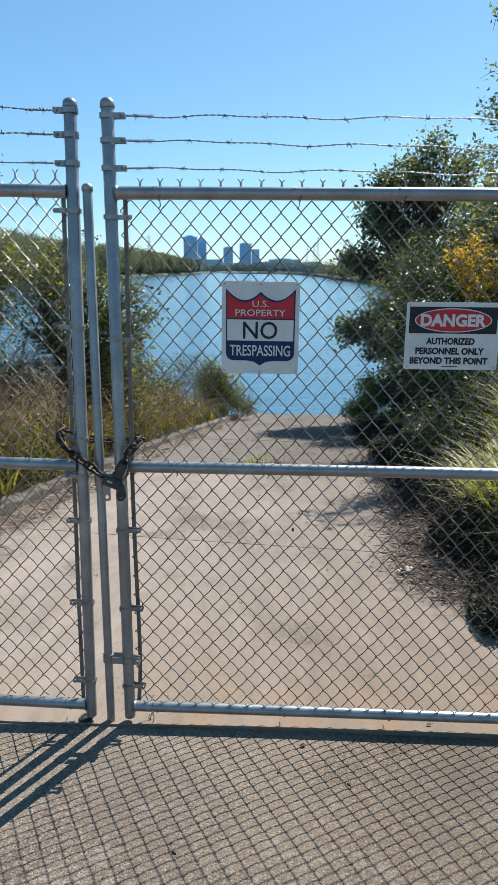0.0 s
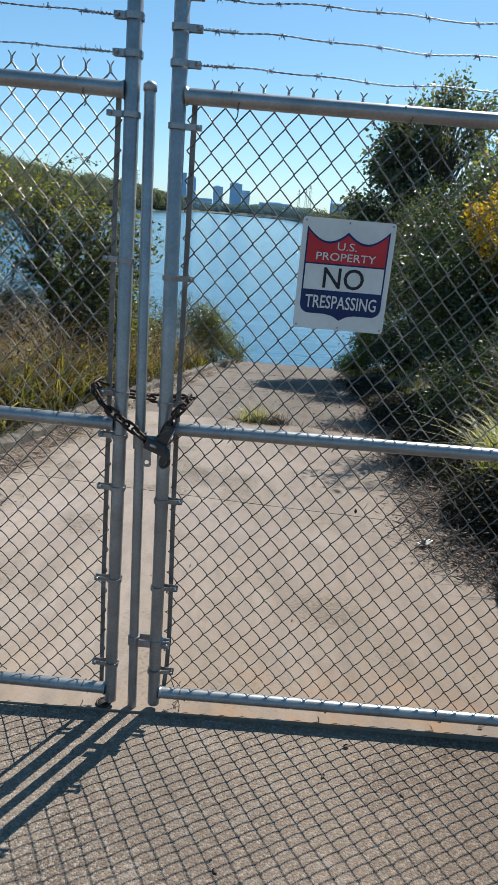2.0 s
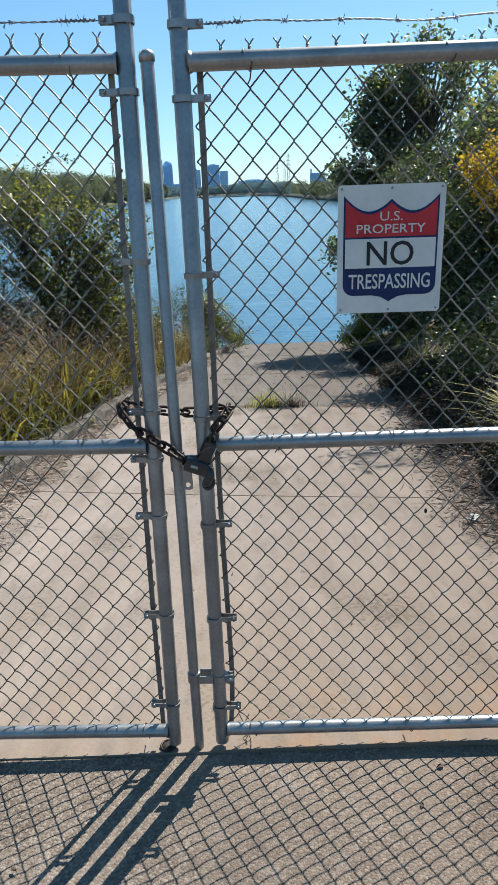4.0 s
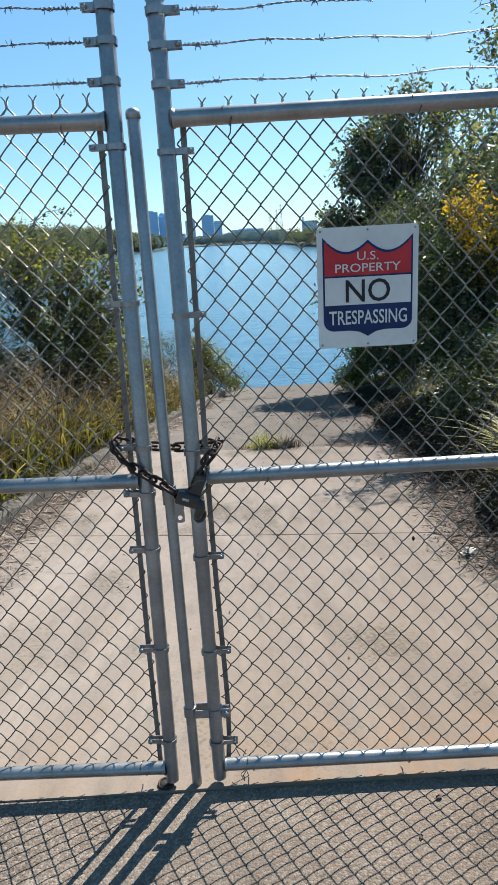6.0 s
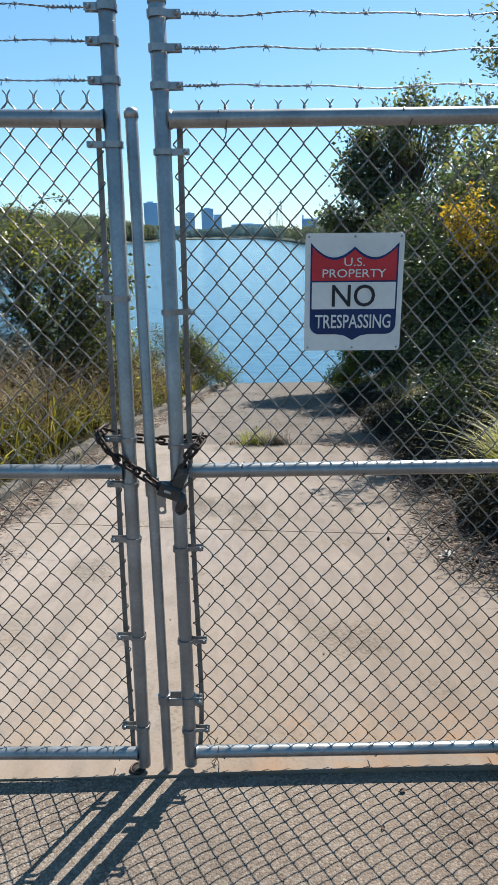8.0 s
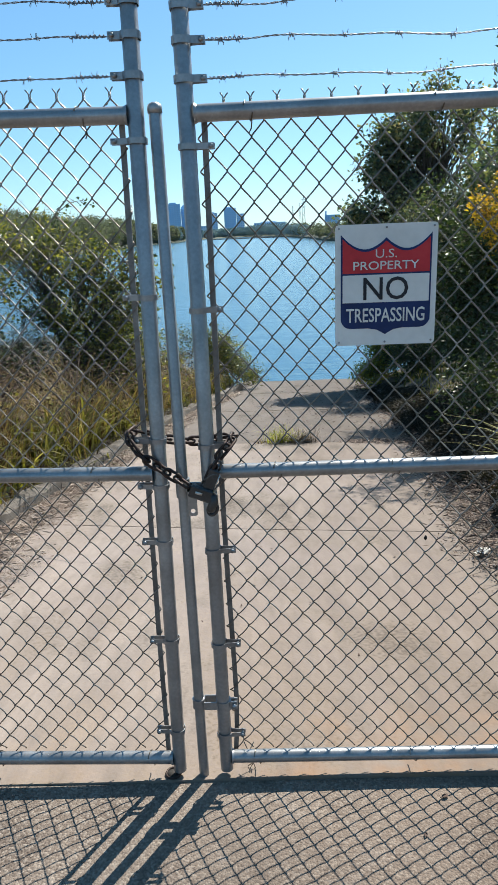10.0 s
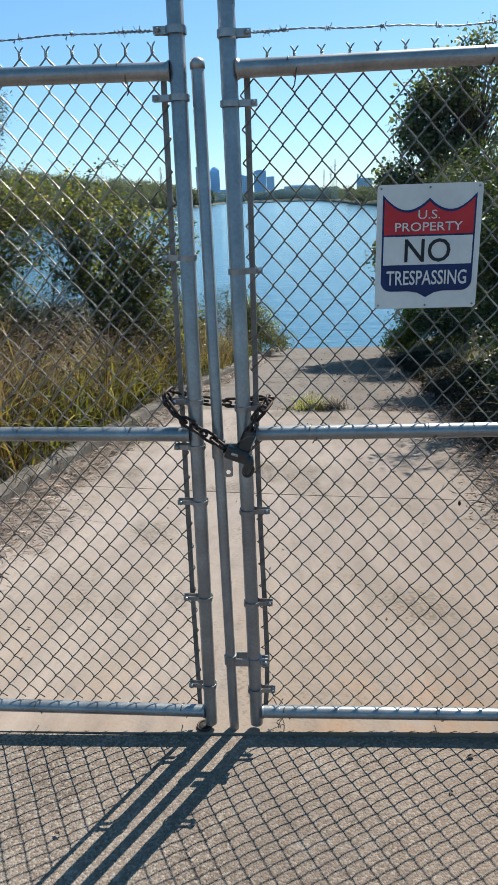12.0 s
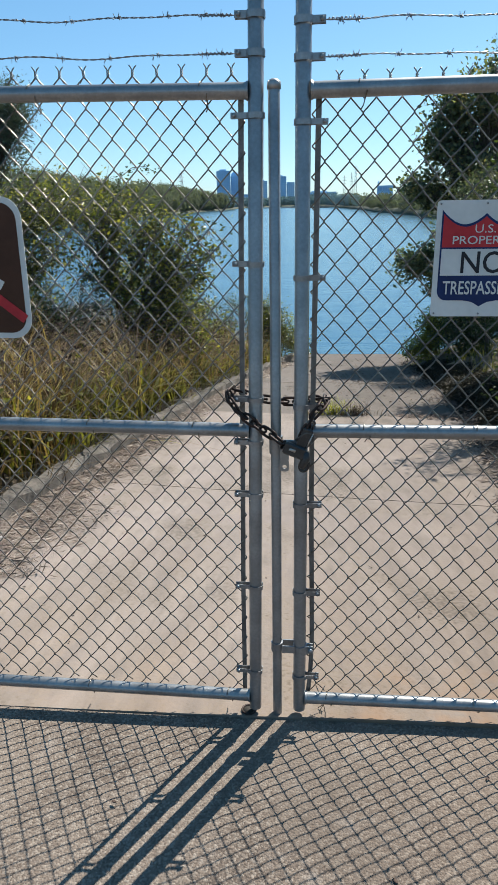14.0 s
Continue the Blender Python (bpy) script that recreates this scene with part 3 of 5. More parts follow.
# kerbs, cast in lengths
def kerb(name, edge, side, y0, y1, length, height, label):
    k = tagged(new(name), label, "kerb", "", "structure")
    y = y0
    while y < y1:
        e = min(y + length - 0.012, y1)
        g = Geo()
        prof = [(0.0, -0.15), (0.0, height - 0.03), (0.025, height), (0.13, height + 0.004), (0.15, height - 0.02), (0.15, -0.15)]
        V, rows = [], 8
        for j in range(rows):
            yy = y + (e - y) * j / (rows - 1)
            for u, h in prof:
                V.append((edge(yy) + side * u, yy, LIFT - SLOPE * yy + h + 0.014 * math.sin(9 * yy + 30 * u) + 0.009 * math.sin(23 * yy + 11 * u)))
        n = len(prof)
        F = [(j * n + i, j * n + (i + 1) % n, (j + 1) * n + (i + 1) % n, (j + 1) * n + i) for j in range(rows - 1) for i in range(n)]
        F += [tuple(range(n))[::-1], tuple((rows - 1) * n + i for i in range(n))]
        sharp(place("kerb_stone", g.add(V, F), KERB, k))
        y += length


kerb("kerb_left", left_edge, -1, 0.35, 20.0, 1.35, 0.15, "weathered cast concrete kerb half buried in dry litter")
kerb("kerb_right", right_edge, 1, 8.45, 19.6, 1.35, 0.12, "low concrete kerb overgrown by grass and shrubs")


# ---- the gate: two leaves of steel tube and woven wire ----
PITCH, STEP, WIRE_R, BACK = 0.0665, 0.0773, 0.00198, 0.0325   # mesh width and height, wire radius, plane of the fabric behind the tubes


def strand_mesh(z_top, z_bottom, first):
    """One woven wire: a flattened coil that zigzags down the fabric, hooked round its neighbours at every bend."""
    pts, z, k = [], z_top, 0
    half = PITCH / 4 + 0.0016
    while z > z_bottom:
        s = first if k % 2 == 0 else -first
        sag = 0.0009 * math.sin(5.1 * k)
        # the bend, then the leg to the next one, bowed to the front or the back
        for t in (0.0, 0.05, 0.12, 0.22, 0.35, 0.5, 0.65, 0.78, 0.88, 0.95):
            soft = half * (1 - 2 * t) - 0.0006 * (t == 0)
            pts.append((s * soft + sag, -s * 0.0066 * math.sin(math.pi * t) ** 0.7, z - t * STEP / 2 - s * 0.0008 * math.sin(math.pi * t)))
        z -= STEP / 2
        k += 1
    return Geo().tube([p for p in pts if p[2] >= z_bottom], WIRE_R, 6).mesh("wire")


def twist_mesh():
    """The twisted and splayed wire ends along the upper edge."""
    g = Geo()
    for s in (-1, 1):
        pts = [(s * 0.012, 0, -0.016)]
        for i in range(9):
            a = i * 0.95 + (0 if s > 0 else math.pi)
            pts.append((0.0028 * math.cos(a), 0.0028 * math.sin(a), -0.004 + i * 0.0020))
        pts += [(s * 0.0045, 0, 0.0185), (s * 0.0095, 0.001, 0.0245)]
        g.tube(pts, WIRE_R * 0.9, 5)
    return g.mesh("wire_end")


def band(side, reach, z, parent, tall=0.0145, bolt=True, name="tension_band"):
    """A pressed steel clamp round the upright, its two lugs bolted past the bar."""
    g = Geo()
    R = 0.0238
    ring = [(R * math.cos(a), R * math.sin(a)) for a in np.linspace(radians(28), radians(332), 22)]
    prof = [(-side * 0 + (x if side > 0 else -x), y) for x, y in ring]
    out = [(side * reach, 0.0072), (side * 0.023, 0.0098)] + prof + [(side * 0.023, -0.0098), (side * reach, -0.0072)]
    n = len(out)
    V = []
    for zz in (z - tall / 2, z + tall / 2):
        for off in (0.0, 0.0022):
            for x, y in out:
                d = math.hypot(x, y) if abs(x) < 0.03 else 1.0
                if abs(x) < 0.0235:
                    V.append((x * (1 + off / d), y * (1 + off / d), zz))
                else:
                    V.append((x, y + math.copysign(off, y), zz))
    F = []
    for i in range(n - 1):
        a, b, c, d = i, n + i, 2 * n + i, 3 * n + i
        F += [(a, a + 1, b + 1, b), (c, d, d + 1, c + 1), (a, c, c + 1, a + 1), (b, b + 1, d + 1, d)]
    F += [(0, n, 3 * n, 2 * n), (n - 1, 3 * n - 1, 4 * n - 1, 2 * n - 1)]
    o = sharp(place(name, g.add(V, F), GALV, parent))
    if bolt:
        h = Geo().tube([(side * (reach - 0.009), -0.015, z), (side * (reach - 0.009), -0.009, z)], 0.0062, 8, (0, 0, 1)).tube([(side * (reach - 0.009), -0.009, z), (side * (reach - 0.009), 0.016, z)], 0.0036, 8, (0, 0, 1))
        place("bolt", h, GALV, o)
    return o


def barbed_strand(parent, side, z, sag, x0, x1, seed):
    """Two wires twisted together, with four-point barbs and a wound tail at the clamp."""
    r = np.random.default_rng(seed)
    n = int((x1 - x0) / 0.006)
    u = np.linspace(0, 1, n)
    x = x0 + (x1 - x0) * u
    wave = 0.0035 * np.sin(x * 11 + seed) + 0.0025 * np.sin(x * 23 + 2 * seed)
    zz = z + sag * u + wave * np.clip(u * 12, 0, 1)
    g = Geo()
    for ph in (0, math.pi):
        a = x * 2 * math.pi / 0.045 + ph
        g.tube(np.stack([side * x, 0.0013 * np.sin(a), zz + 0.0013 * np.cos(a)], -1), 0.0011, 4, (0, 1, 0))
    w = np.linspace(0, 1, 60)       # the tail wound back round the strand
    a = w * 2 * math.pi * 8
    g.tube(np.stack([side * (x0 + 0.015 + 0.085 * w), 0.0031 * np.sin(a), z + 0.0031 * np.cos(a) + 0.001], -1), 0.0015, 5)
    ob = place("barbed_wire", g, BARBED, parent, "twisted barbed wire strand")
    places = [x0 + 0.045, x0 + 0.085] + list(np.arange(x0 + 0.17 + 0.05 * r.random(), x1, 0.127))
    for b in places:
        i = int(np.clip((b - x0) / (x1 - x0) * n, 0, n - 1))
        bg = Geo()
        c = np.linspace(0, 2 * math.pi * 1.6, 14)
        bg.tube(np.stack([side * (b - 0.004) + 0.008 * c / c[-1], 0.0045 * np.sin(c), 0.0045 * np.cos(c)], -1), 0.0012, 4)
        for k in range(4):
            ang = r.uniform(0, 2 * math.pi)
            d = np.array([side * (0.35 if k % 2 else -0.35) * r.uniform(0.3, 1.2), math.sin(ang), math.cos(ang)])
            d /= np.linalg.norm(d)
            p = np.array([side * (b + (0.004 if k % 2 else -0.004)), 0, 0])
            bg.tube([p + d * 0.003, p + d * 0.0125], (0.0011, 0.0007), 4, (0.3, 0.5, 0.2))
        o = place("barb", bg, BARBED, ob)
        o.matrix_basis = Matrix.Translation((0, 0, zz[i]))
    return ob


def gate_leaf(side, x0, lean, width, rails, bands, clamps, strands, node_x, node_z, bow, label):
    leaf = thing("gate_leaf", label, "gate", "gate leaves", pose(x0, 0, 0, 0, lean, 0))
    W = side * width
    R = 0.0208
    stile = place("stile", Geo().lathe([(R - 0.003, 0.043), (R, 0.045), (R, 2.258), (R - 0.002, 2.262)], 24), GALV, leaf)
    sharp(stile)
    place("cap", Geo().lathe([(R + 0.0022, 2.253), (R + 0.0026, 2.264), (R + 0.0008, 2.274), (R - 0.006, 2.281), (0.006, 2.2846), (0.001, 2.285)], 24), GALV, stile, "domed galvanised cap")
    end = sharp(place("stile", Geo().lathe([(R - 0.003, 0.028), (R, 0.030), (R, 2.05), (R - 0.004, 2.052)], 20, (W, 0, 0)), GALV, leaf))
    for nm, z in zip(("top_rail", "middle_rail", "bottom_rail"), rails):
        g = Geo().tube([(side * 0.019, 0, z), (W * 0.5, 0, z + 0.0015), (W - side * 0.019, 0, z)], R, 24, (0, 1, 0))
        # a fillet of weld at the upright
        g.tube([(side * 0.0195, 0, z), (side * 0.023, 0, z), (side * 0.027, 0, z)], (R + 0.0035, R + 0.0028, R + 0.0003), 20, (0, 1, 0))
        sharp(place(nm, g, GALV, leaf))
    zb, zt = rails[2] + 0.009, rails[0] + 0.004
    # the flat bar has been pulled out of line by the fabric
    bar, zs, V = Geo(), np.linspace(zb - 0.012, zt, 40), []
    for z in zs:
        off = side * float(np.interp(z, [b[0] for b in bow], [b[1] for b in bow]))
        V += [(off - 0.0072, BACK - 0.0025, z), (off + 0.0072, BACK - 0.0025, z), (off + 0.0078, BACK, z), (off + 0.0072, BACK + 0.0025, z), (off - 0.0072, BACK + 0.0025, z), (off - 0.0078, BACK, z)]
    F = [(j * 6 + i, j * 6 + (i + 1) % 6, j * 6 + 6 + (i + 1) % 6, j * 6 + 6 + i) for j in range(39) for i in range(6)]
    sharp(place("tension_bar", bar.add(V, F + [(5, 4, 3, 2, 1, 0), tuple(39 * 6 + i for i in range(6))]), BAR, leaf, "flat steel tension bar"))
    for z in bands:
        band(side, 0.066, z, leaf)
    for (z, reach) in clamps:
        band(side, reach, z, leaf, 0.017, True, "wire_clamp")
    for i, (z, sag) in enumerate(strands):
        barbed_strand(leaf, side, z, sag, 0.048, width, 11 + i + (5 if side > 0 else 0))
    # woven wires, hooked at columns a half mesh to either side
    top, bottom = node_z, rails[2] + 0.002
    pair = [strand_mesh(top, bottom, 1), strand_mesh(top, bottom, -1)]
    for me in pair:
        me.materials.append(WIRE)
    tw = twist_mesh()
    tw.materials.append(WIRE)
    count = int((width - 0.07) / (PITCH / 2))
    for k in range(-1 if side < 0 else 0, count):
        # wires lie between columns of knots; the first column with an upper knot is at node_x
        cx = side * (node_x + PITCH / 2 * (k + 0.5))
        right_knot_on_top = (k % 2 == 1) if side > 0 else (k % 2 == 0)
        place("wire", pair[0 if right_knot_on_top else 1], WIRE, leaf, at=pose(cx, BACK, 0))
        if k % 2 == 1:
            place("wire_end", tw, WIRE, leaf, at=pose(cx + side * PITCH / 4, BACK, top + 0.001, 0, 4 * math.sin(7.3 * k), 25 * math.sin(3.1 * k)))
    # short wire ties round the rails
    for z in rails:
        for j in range(1, int(width / 0.42)):
            xx = side * (0.145 + 0.42 * (j - 1) + 0.05 * math.sin(4 * j + 9 * z))
            if abs(xx) > width - 0.1:
                continue
            a = np.linspace(radians(-60), radians(250), 16)
            t = np.stack([xx + 0.004 * a, (R + 0.0022) * np.cos(a + math.pi / 2) * -1, z + (R + 0.0022) * np.sin(a + math.pi / 2)], -1)
            g = Geo().tube(np.vstack([t, [(xx + 0.012, BACK + 0.003, z - 0.035), (xx + 0.006, BACK + 0.004, z - 0.045)]]), 0.0017, 5, (1, 0, 0.1))
            place("wire_tie", g, WIRE, leaf)
    return leaf


gate_leaf(-1, -0.124, 1.25, 2.1, (2.003, 1.073, 0.091), (1.944, 1.565, 1.172, 1.036, 0.862, 0.532, 0.200),
                      ((2.247, 0.054), (2.175, 0.054), (2.089, 0.054)), ((2.247, 0.02), (2.175, 0.0), (2.089, -0.006)), 0.0665, 2.048,
                      ((0.1, 0.040), (0.5, 0.044), (1.1, 0.043), (1.6, 0.044), (2.0, 0.042)),
                      "galvanised chain-link gate leaf sagging slightly, topped with barbed wire")
right_leaf = gate_leaf(1, 0.0305, 0.36, 1.95, (1.999, 1.072, 0.091), (1.924, 1.525, 1.150, 0.829, 0.513, 0.183),
                       ((2.230, 0.056), (2.157, 0.056), (2.074, 0.056)), ((2.230, -0.012), (2.157, -0.030), (2.074, -0.018)), 0.0250, 2.022,
                       ((0.09, 0.030), (0.17, 0.037), (0.30, 0.0415), (0.50, 0.039), (0.75, 0.0345), (1.0, 0.033), (1.3, 0.036), (1.6, 0.038), (2.0, 0.041)),
                       "galvanised chain-link gate leaf carrying two warning signs")

# hinge posts at both sides
for px, pn in ((-2.29, "left"), (2.05, "right")):
    post = thing("gate_post", "round galvanised steel gate post set in the concrete", "post", "gate posts", pose(px, 0, 0))
    sharp(place("post", Geo().lathe([(0.036, -0.1), (0.036, 2.30), (0.034, 2.304)], 24), GALV, post))
    place("cap", Geo().lathe([(0.0385, 2.29), (0.0385, 2.31), (0.030, 2.328), (0.002, 2.335)], 24), GALV, post)

# drop rod with its guide and forked latch
rod = thing("drop_rod", "galvanised drop rod with capped top held by a bolted guide", "gate rod", "", pose(-0.0455, 0, 0, 0, 0.36, 0))
sharp(place("tube", Geo().lathe([(0.013, 0.016), (0.0160, 0.020), (0.0160, 2.012), (0.0150, 2.014)], 20), GALV, rod))
place("cap", Geo().lathe([(0.0182, 2.004), (0.0186, 2.016), (0.0165, 2.024), (0.007, 2.029), (0.001, 2.030)], 20), GALV, rod)
guide = Geo().lathe([(0.0205, 0.285), (0.0205, 0.318)], 20).lathe([(0.0245, 0.278), (0.0245, 0.310)], 22, (0.078, 0, 0))
guide.box((0.018, -0.0205, 0.286), (0.060, -0.0155, 0.314), 0.001).box((0.018, 0.0155, 0.286), (0.060, 0.0205, 0.314), 0.001)
guide.box((0.098, -0.011, 0.279), (0.122, -0.006, 0.309), 0.001).box((0.098, 0.006, 0.279), (0.122, 0.011, 0.309), 0.001)
g_ob = sharp(place("guide", guide, GALV, rod, "double steel collar guiding the rod"))
place("bolt", Geo().tube([(0.113, -0.019, 0.294), (0.113, -0.011, 0.294)], 0.0085, 8, (0, 0, 1)).tube([(0.113, -0.011, 0.294), (0.113, 0.018, 0.294)], 0.0045, 8, (0, 0, 1)), GALV, g_ob)
latch = Geo().lathe([(0.0205, 1.000), (0.0205, 1.055)], 20).box((0.014, -0.022, 0.985), (0.040, -0.018, 1.05), 0.001).box((0.010, -0.022, 1.02), (0.075, -0.018, 1.05), 0.002)
# the tab below the collar, drilled through for a lock
ring = np.linspace(0, 2 * math.pi, 25)[:-1]
rim = [(np.clip(0.0175 * math.cos(a), -0.013, 0.013), max(0.0165 * math.sin(a), -0.0155) if a > math.pi else 0.024 * math.sin(a) ** 0.5) for a in ring]
V = [(0.027 + k, y_, 0.963 + w) for y_ in (-0.0215, -0.0185) for k, w in rim + [(0.0068 * math.cos(a), 0.0068 * math.sin(a)) for a in ring]]
F = []
for i in range(24):
    j = (i + 1) % 24
    F += [(i, j, 24 + j, 24 + i), (48 + j, 48 + i, 72 + i, 72 + j), (j, i, 48 + i, 48 + j), (24 + i, 24 + j, 72 + j, 72 + i)]
latch.add(V, F)
sharp(place("latch", latch, GALV, rod, "latch collar with a drilled lock tab"))

# chain locked round both uprights
def link_mesh():
    c = []
    L, Wd = 0.0150, 0.0112
    for a in np.linspace(-math.pi / 2, math.pi / 2, 7):
        c.append((L + Wd * math.cos(a), Wd * math.sin(a), 0))
    for a in np.linspace(math.pi / 2, 3 * math.pi / 2, 7):
        c.append((-L + Wd * math.cos(a), Wd * math.sin(a), 0))
    me = Geo().tube(c, 0.0043, 7, (0, 0, 1), closed=True).mesh("link")
    me.materials.append(RUST)
    return me


def along(points, pitch):
    p = np.array(points, float)
    d = np.r_[0, np.cumsum(np.linalg.norm(np.diff(p, axis=0), axis=1))]
    s = np.arange(0, d[-1], pitch)
    return np.stack([np.interp(s, d, p[:, i]) for i in range(3)], -1)


chain = thing("chain", "rusty brown steel chain looped round both gate uprights", "chain", "", pose(0, 0, 0))
lm = link_mesh()
loops = ([(-0.02, -0.052, 1.052), (-0.035, -0.045, 1.064), (-0.065, -0.038, 1.080), (-0.090, -0.035, 1.098), (-0.116, -0.034, 1.117), (-0.147, -0.033, 1.139), (-0.163, -0.030, 1.160), (-0.181, -0.010, 1.186), (-0.172, 0.030, 1.196),
          (-0.150, 0.045, 1.184), (-0.10, 0.048, 1.163), (-0.05, 0.048, 1.155), (0.0, 0.048, 1.150), (0.05, 0.048, 1.152), (0.085, 0.046, 1.158), (0.112, 0.030, 1.168), (0.108, -0.010, 1.166), (0.096, -0.034, 1.155), (0.075, -0.042, 1.135), (0.062, -0.046, 1.110), (0.048, -0.050, 1.085), (0.040, -0.052, 1.068)],)
for path in loops:
    q = along(path, 0.0335)
    for i in range(len(q) - 1):
        d = Vector(q[i + 1] - q[i]).normalized()
        m = Matrix.Translation(Vector((q[i] + q[i + 1]) / 2)) @ d.to_track_quat("X", "Z").to_matrix().to_4x4() @ pose(0, 0, 0, 90 * (i % 2) + 20 * math.sin(2.3 * i))
        place("link", lm, RUST, chain, at=m)

padlock = thing("padlock", "black weatherproof padlock hanging from the chain", "padlock", "", pose(0.022, -0.060, 1.030, 0, 22, 0))
body = Geo().box((-0.036, -0.013, -0.019), (0.028, 0.013, 0.019), 0.005)
sharp(place("body", body, LOCK_BLACK, padlock))
place("keyway_cover", Geo().tube([(0.030, -0.004, 0.010), (0.038, -0.004, -0.012), (0.036, -0.004, -0.038), (0.032, -0.004, -0.044)], (0.011, 0.013, 0.012, 0.006), 10), LOCK_BLACK, padlock, "black rubber keyway cover")
sh = [(-0.026, 0.0, 0.018)] + [(-0.012 + 0.018 * math.cos(a), 0.0, 0.050 + 0.018 * math.sin(a)) for a in np.linspace(math.pi, 0, 9)] + [(0.010, 0.0, 0.018)]
place("shackle", Geo().tube(np.array(sh) @ np.array(Euler((0, radians(35), 0)).to_matrix()).T, 0.0038, 8), SHACKLE, padlock, "dark steel shackle")
label_plate = Geo().box((-0.020, -0.0155, -0.002), (0.000, -0.0135, 0.006), 0.0005)
place("face_plate", label_plate, STEEL, padlock, "scratched steel face plate")

second = thing("padlock", "dark laminated padlock clipped to the chain end", "padlock", "", pose(0.050, -0.052, 1.070, 0, 24, 0))
sharp(place("body", Geo().box((-0.015, -0.011, -0.036), (0.015, 0.011, 0.030), 0.004), LOCK_BLACK, second))
sh = [(-0.010, 0.0, 0.028)] + [(0.010 * math.cos(a), 0.0, 0.046 + 0.010 * math.sin(a)) for a in np.linspace(math.pi, 0, 9)] + [(0.010, 0.0, 0.028)]
place("shackle", Geo().tube(sh, 0.0034, 8), SHACKLE, second, "dark steel shackle")
place("cover_loop", Geo().tube([(0.0125 * math.cos(a) + 0.034, -0.006, 0.018 * math.sin(a) - 0.082) for a in np.linspace(0, 2 * math.pi, 19)[:-1]], 0.0052, 8, (0, 1, 0), closed=True), LOCK_BLACK, second, "black rubber loop")
place("edge_strip", Geo().box((0.0155, -0.0125, -0.030), (0.0185, -0.008, 0.022), 0.0006), STEEL, second, "bright worn edge")

# sleeve for the drop rod in the ground, loose wire ends below the leaf
sleeve = thing("pipe_sleeve", "rusty steel pipe sleeve sunk flush in the concrete", "pipe", "", pose(-0.147, 0.002, LIFT + 0.001))
place("rim", Geo().tube([(0.024 * math.cos(a), 0.024 * math.sin(a), 0.004) for a in np.linspace(0, 2 * math.pi, 18)[:-1]], 0.004, 6, (0, 0, 1), closed=True), RUST, sleeve)
# closed dark plug; its colour stands for the shade inside the pipe
place("mouth", Geo().lathe([(0.022, -0.01), (0.022, 0.004)], 18), HOLE, sleeve, "dark disc standing for the shaded pipe mouth")
g = Geo()
for a, b in (((0.088, 0.118), (0.128, -0.001)), ((0.130, 0.070), (0.093, 0.001)), ((0.120, 0.118), (0.085, 0.060)), ((0.098, 0.022), (0.116, 0.050))):
    g.tube([(a[0], BACK, a[1]), ((a[0] + b[0]) / 2 + 0.003, BACK - 0.004, (a[1] + b[1]) / 2), (b[0], BACK - 0.012, b[1])], 0.0016, 5)
place("loose_wire", g, WIRE, right_leaf, "loose crossed wire ends", at=pose(-0.0305, 0, 0))

# ---- signs ----
def lettering(text, height, width, x, z, y, material, parent, bold=0.0):
    cu = bpy.data.curves.new("lettering", "FONT")
    cu.body, cu.align_x, cu.align_y = text, "CENTER", "CENTER"
    cu.size, cu.extrude, cu.offset, cu.resolution_u = 1.0, 0.0, bold, 3
    tmp = bpy.data.objects.new("lettering", cu)
    me = bpy.data.meshes.new_from_object(tmp)
    bpy.data.objects.remove(tmp)
    co = np.zeros(len(me.vertices) * 3)
    me.vertices.foreach_get("co", co)
    co = co.reshape(-1, 3)
    lo, hi = co.min(0), co.max(0)
    co[:, 0] = (co[:, 0] - (lo[0] + hi[0]) / 2) * width / (hi[0] - lo[0]) + x
    zz = (co[:, 1] - (lo[1] + hi[1]) / 2) * height / (hi[1] - lo[1]) + z
    me.vertices.foreach_set("co", np.stack([co[:, 0], np.full(len(co), y), zz], -1).ravel())
    me.update()
    return place("lettering", me, material, parent)


def rounded(w, h, r, n=6):
    pts = []
    for cx, cz, a0 in ((w / 2 - r, h / 2 - r, 0), (-w / 2 + r, h / 2 - r, 90), (-w / 2 + r, -h / 2 + r, 180), (w / 2 - r, -h / 2 + r, 270)):
        for i in range(n + 1):
            a = radians(a0 + 90 * i / n)
            pts.append((cx + r * math.cos(a), cz + r * math.sin(a)))
    return pts


def scallop(half, corner, peak, dip, n=10):
    """The shield's upper edge, from its right corner to its left one."""
    pts = []
    for a, b, za, zb in ((half, 0.0, corner, peak), (0.0, -half, peak, corner)):
        for i in range(n + 1):
            t = i / n
            pts.append((a + (b - a) * t, za + (zb - za) * t - dip * math.sin(math.pi * t) ** 0.9))
    return pts


def shield_base(half, side_z, corner_z, tip):
    """The shield's lower edge, from its left side to its right one, with rounded corners and a point."""
    r = 0.026
    left = [(-half, side_z)] + [(-half + r - r * math.cos(a), corner_z + r - r * math.sin(a)) for a in np.linspace(0, math.pi / 2, 6)]
    left += [(-0.045, corner_z), (-0.022, corner_z - 0.004), (-0.009, corner_z - 0.011)]
    return left + [(0.0, tip)] + [(-x, z) for x, z in left[::-1]]


us = thing("warning_sign", "white metal sign with red, white and blue shield reading no trespassing", "sign", "", pose(0.534, 0.013, 1.565, 0, 0.6, 0))
sharp(place("plate", Geo().slab(rounded(0.263, 0.310, 0.010), 0.0, 0.002), PLATE, us))
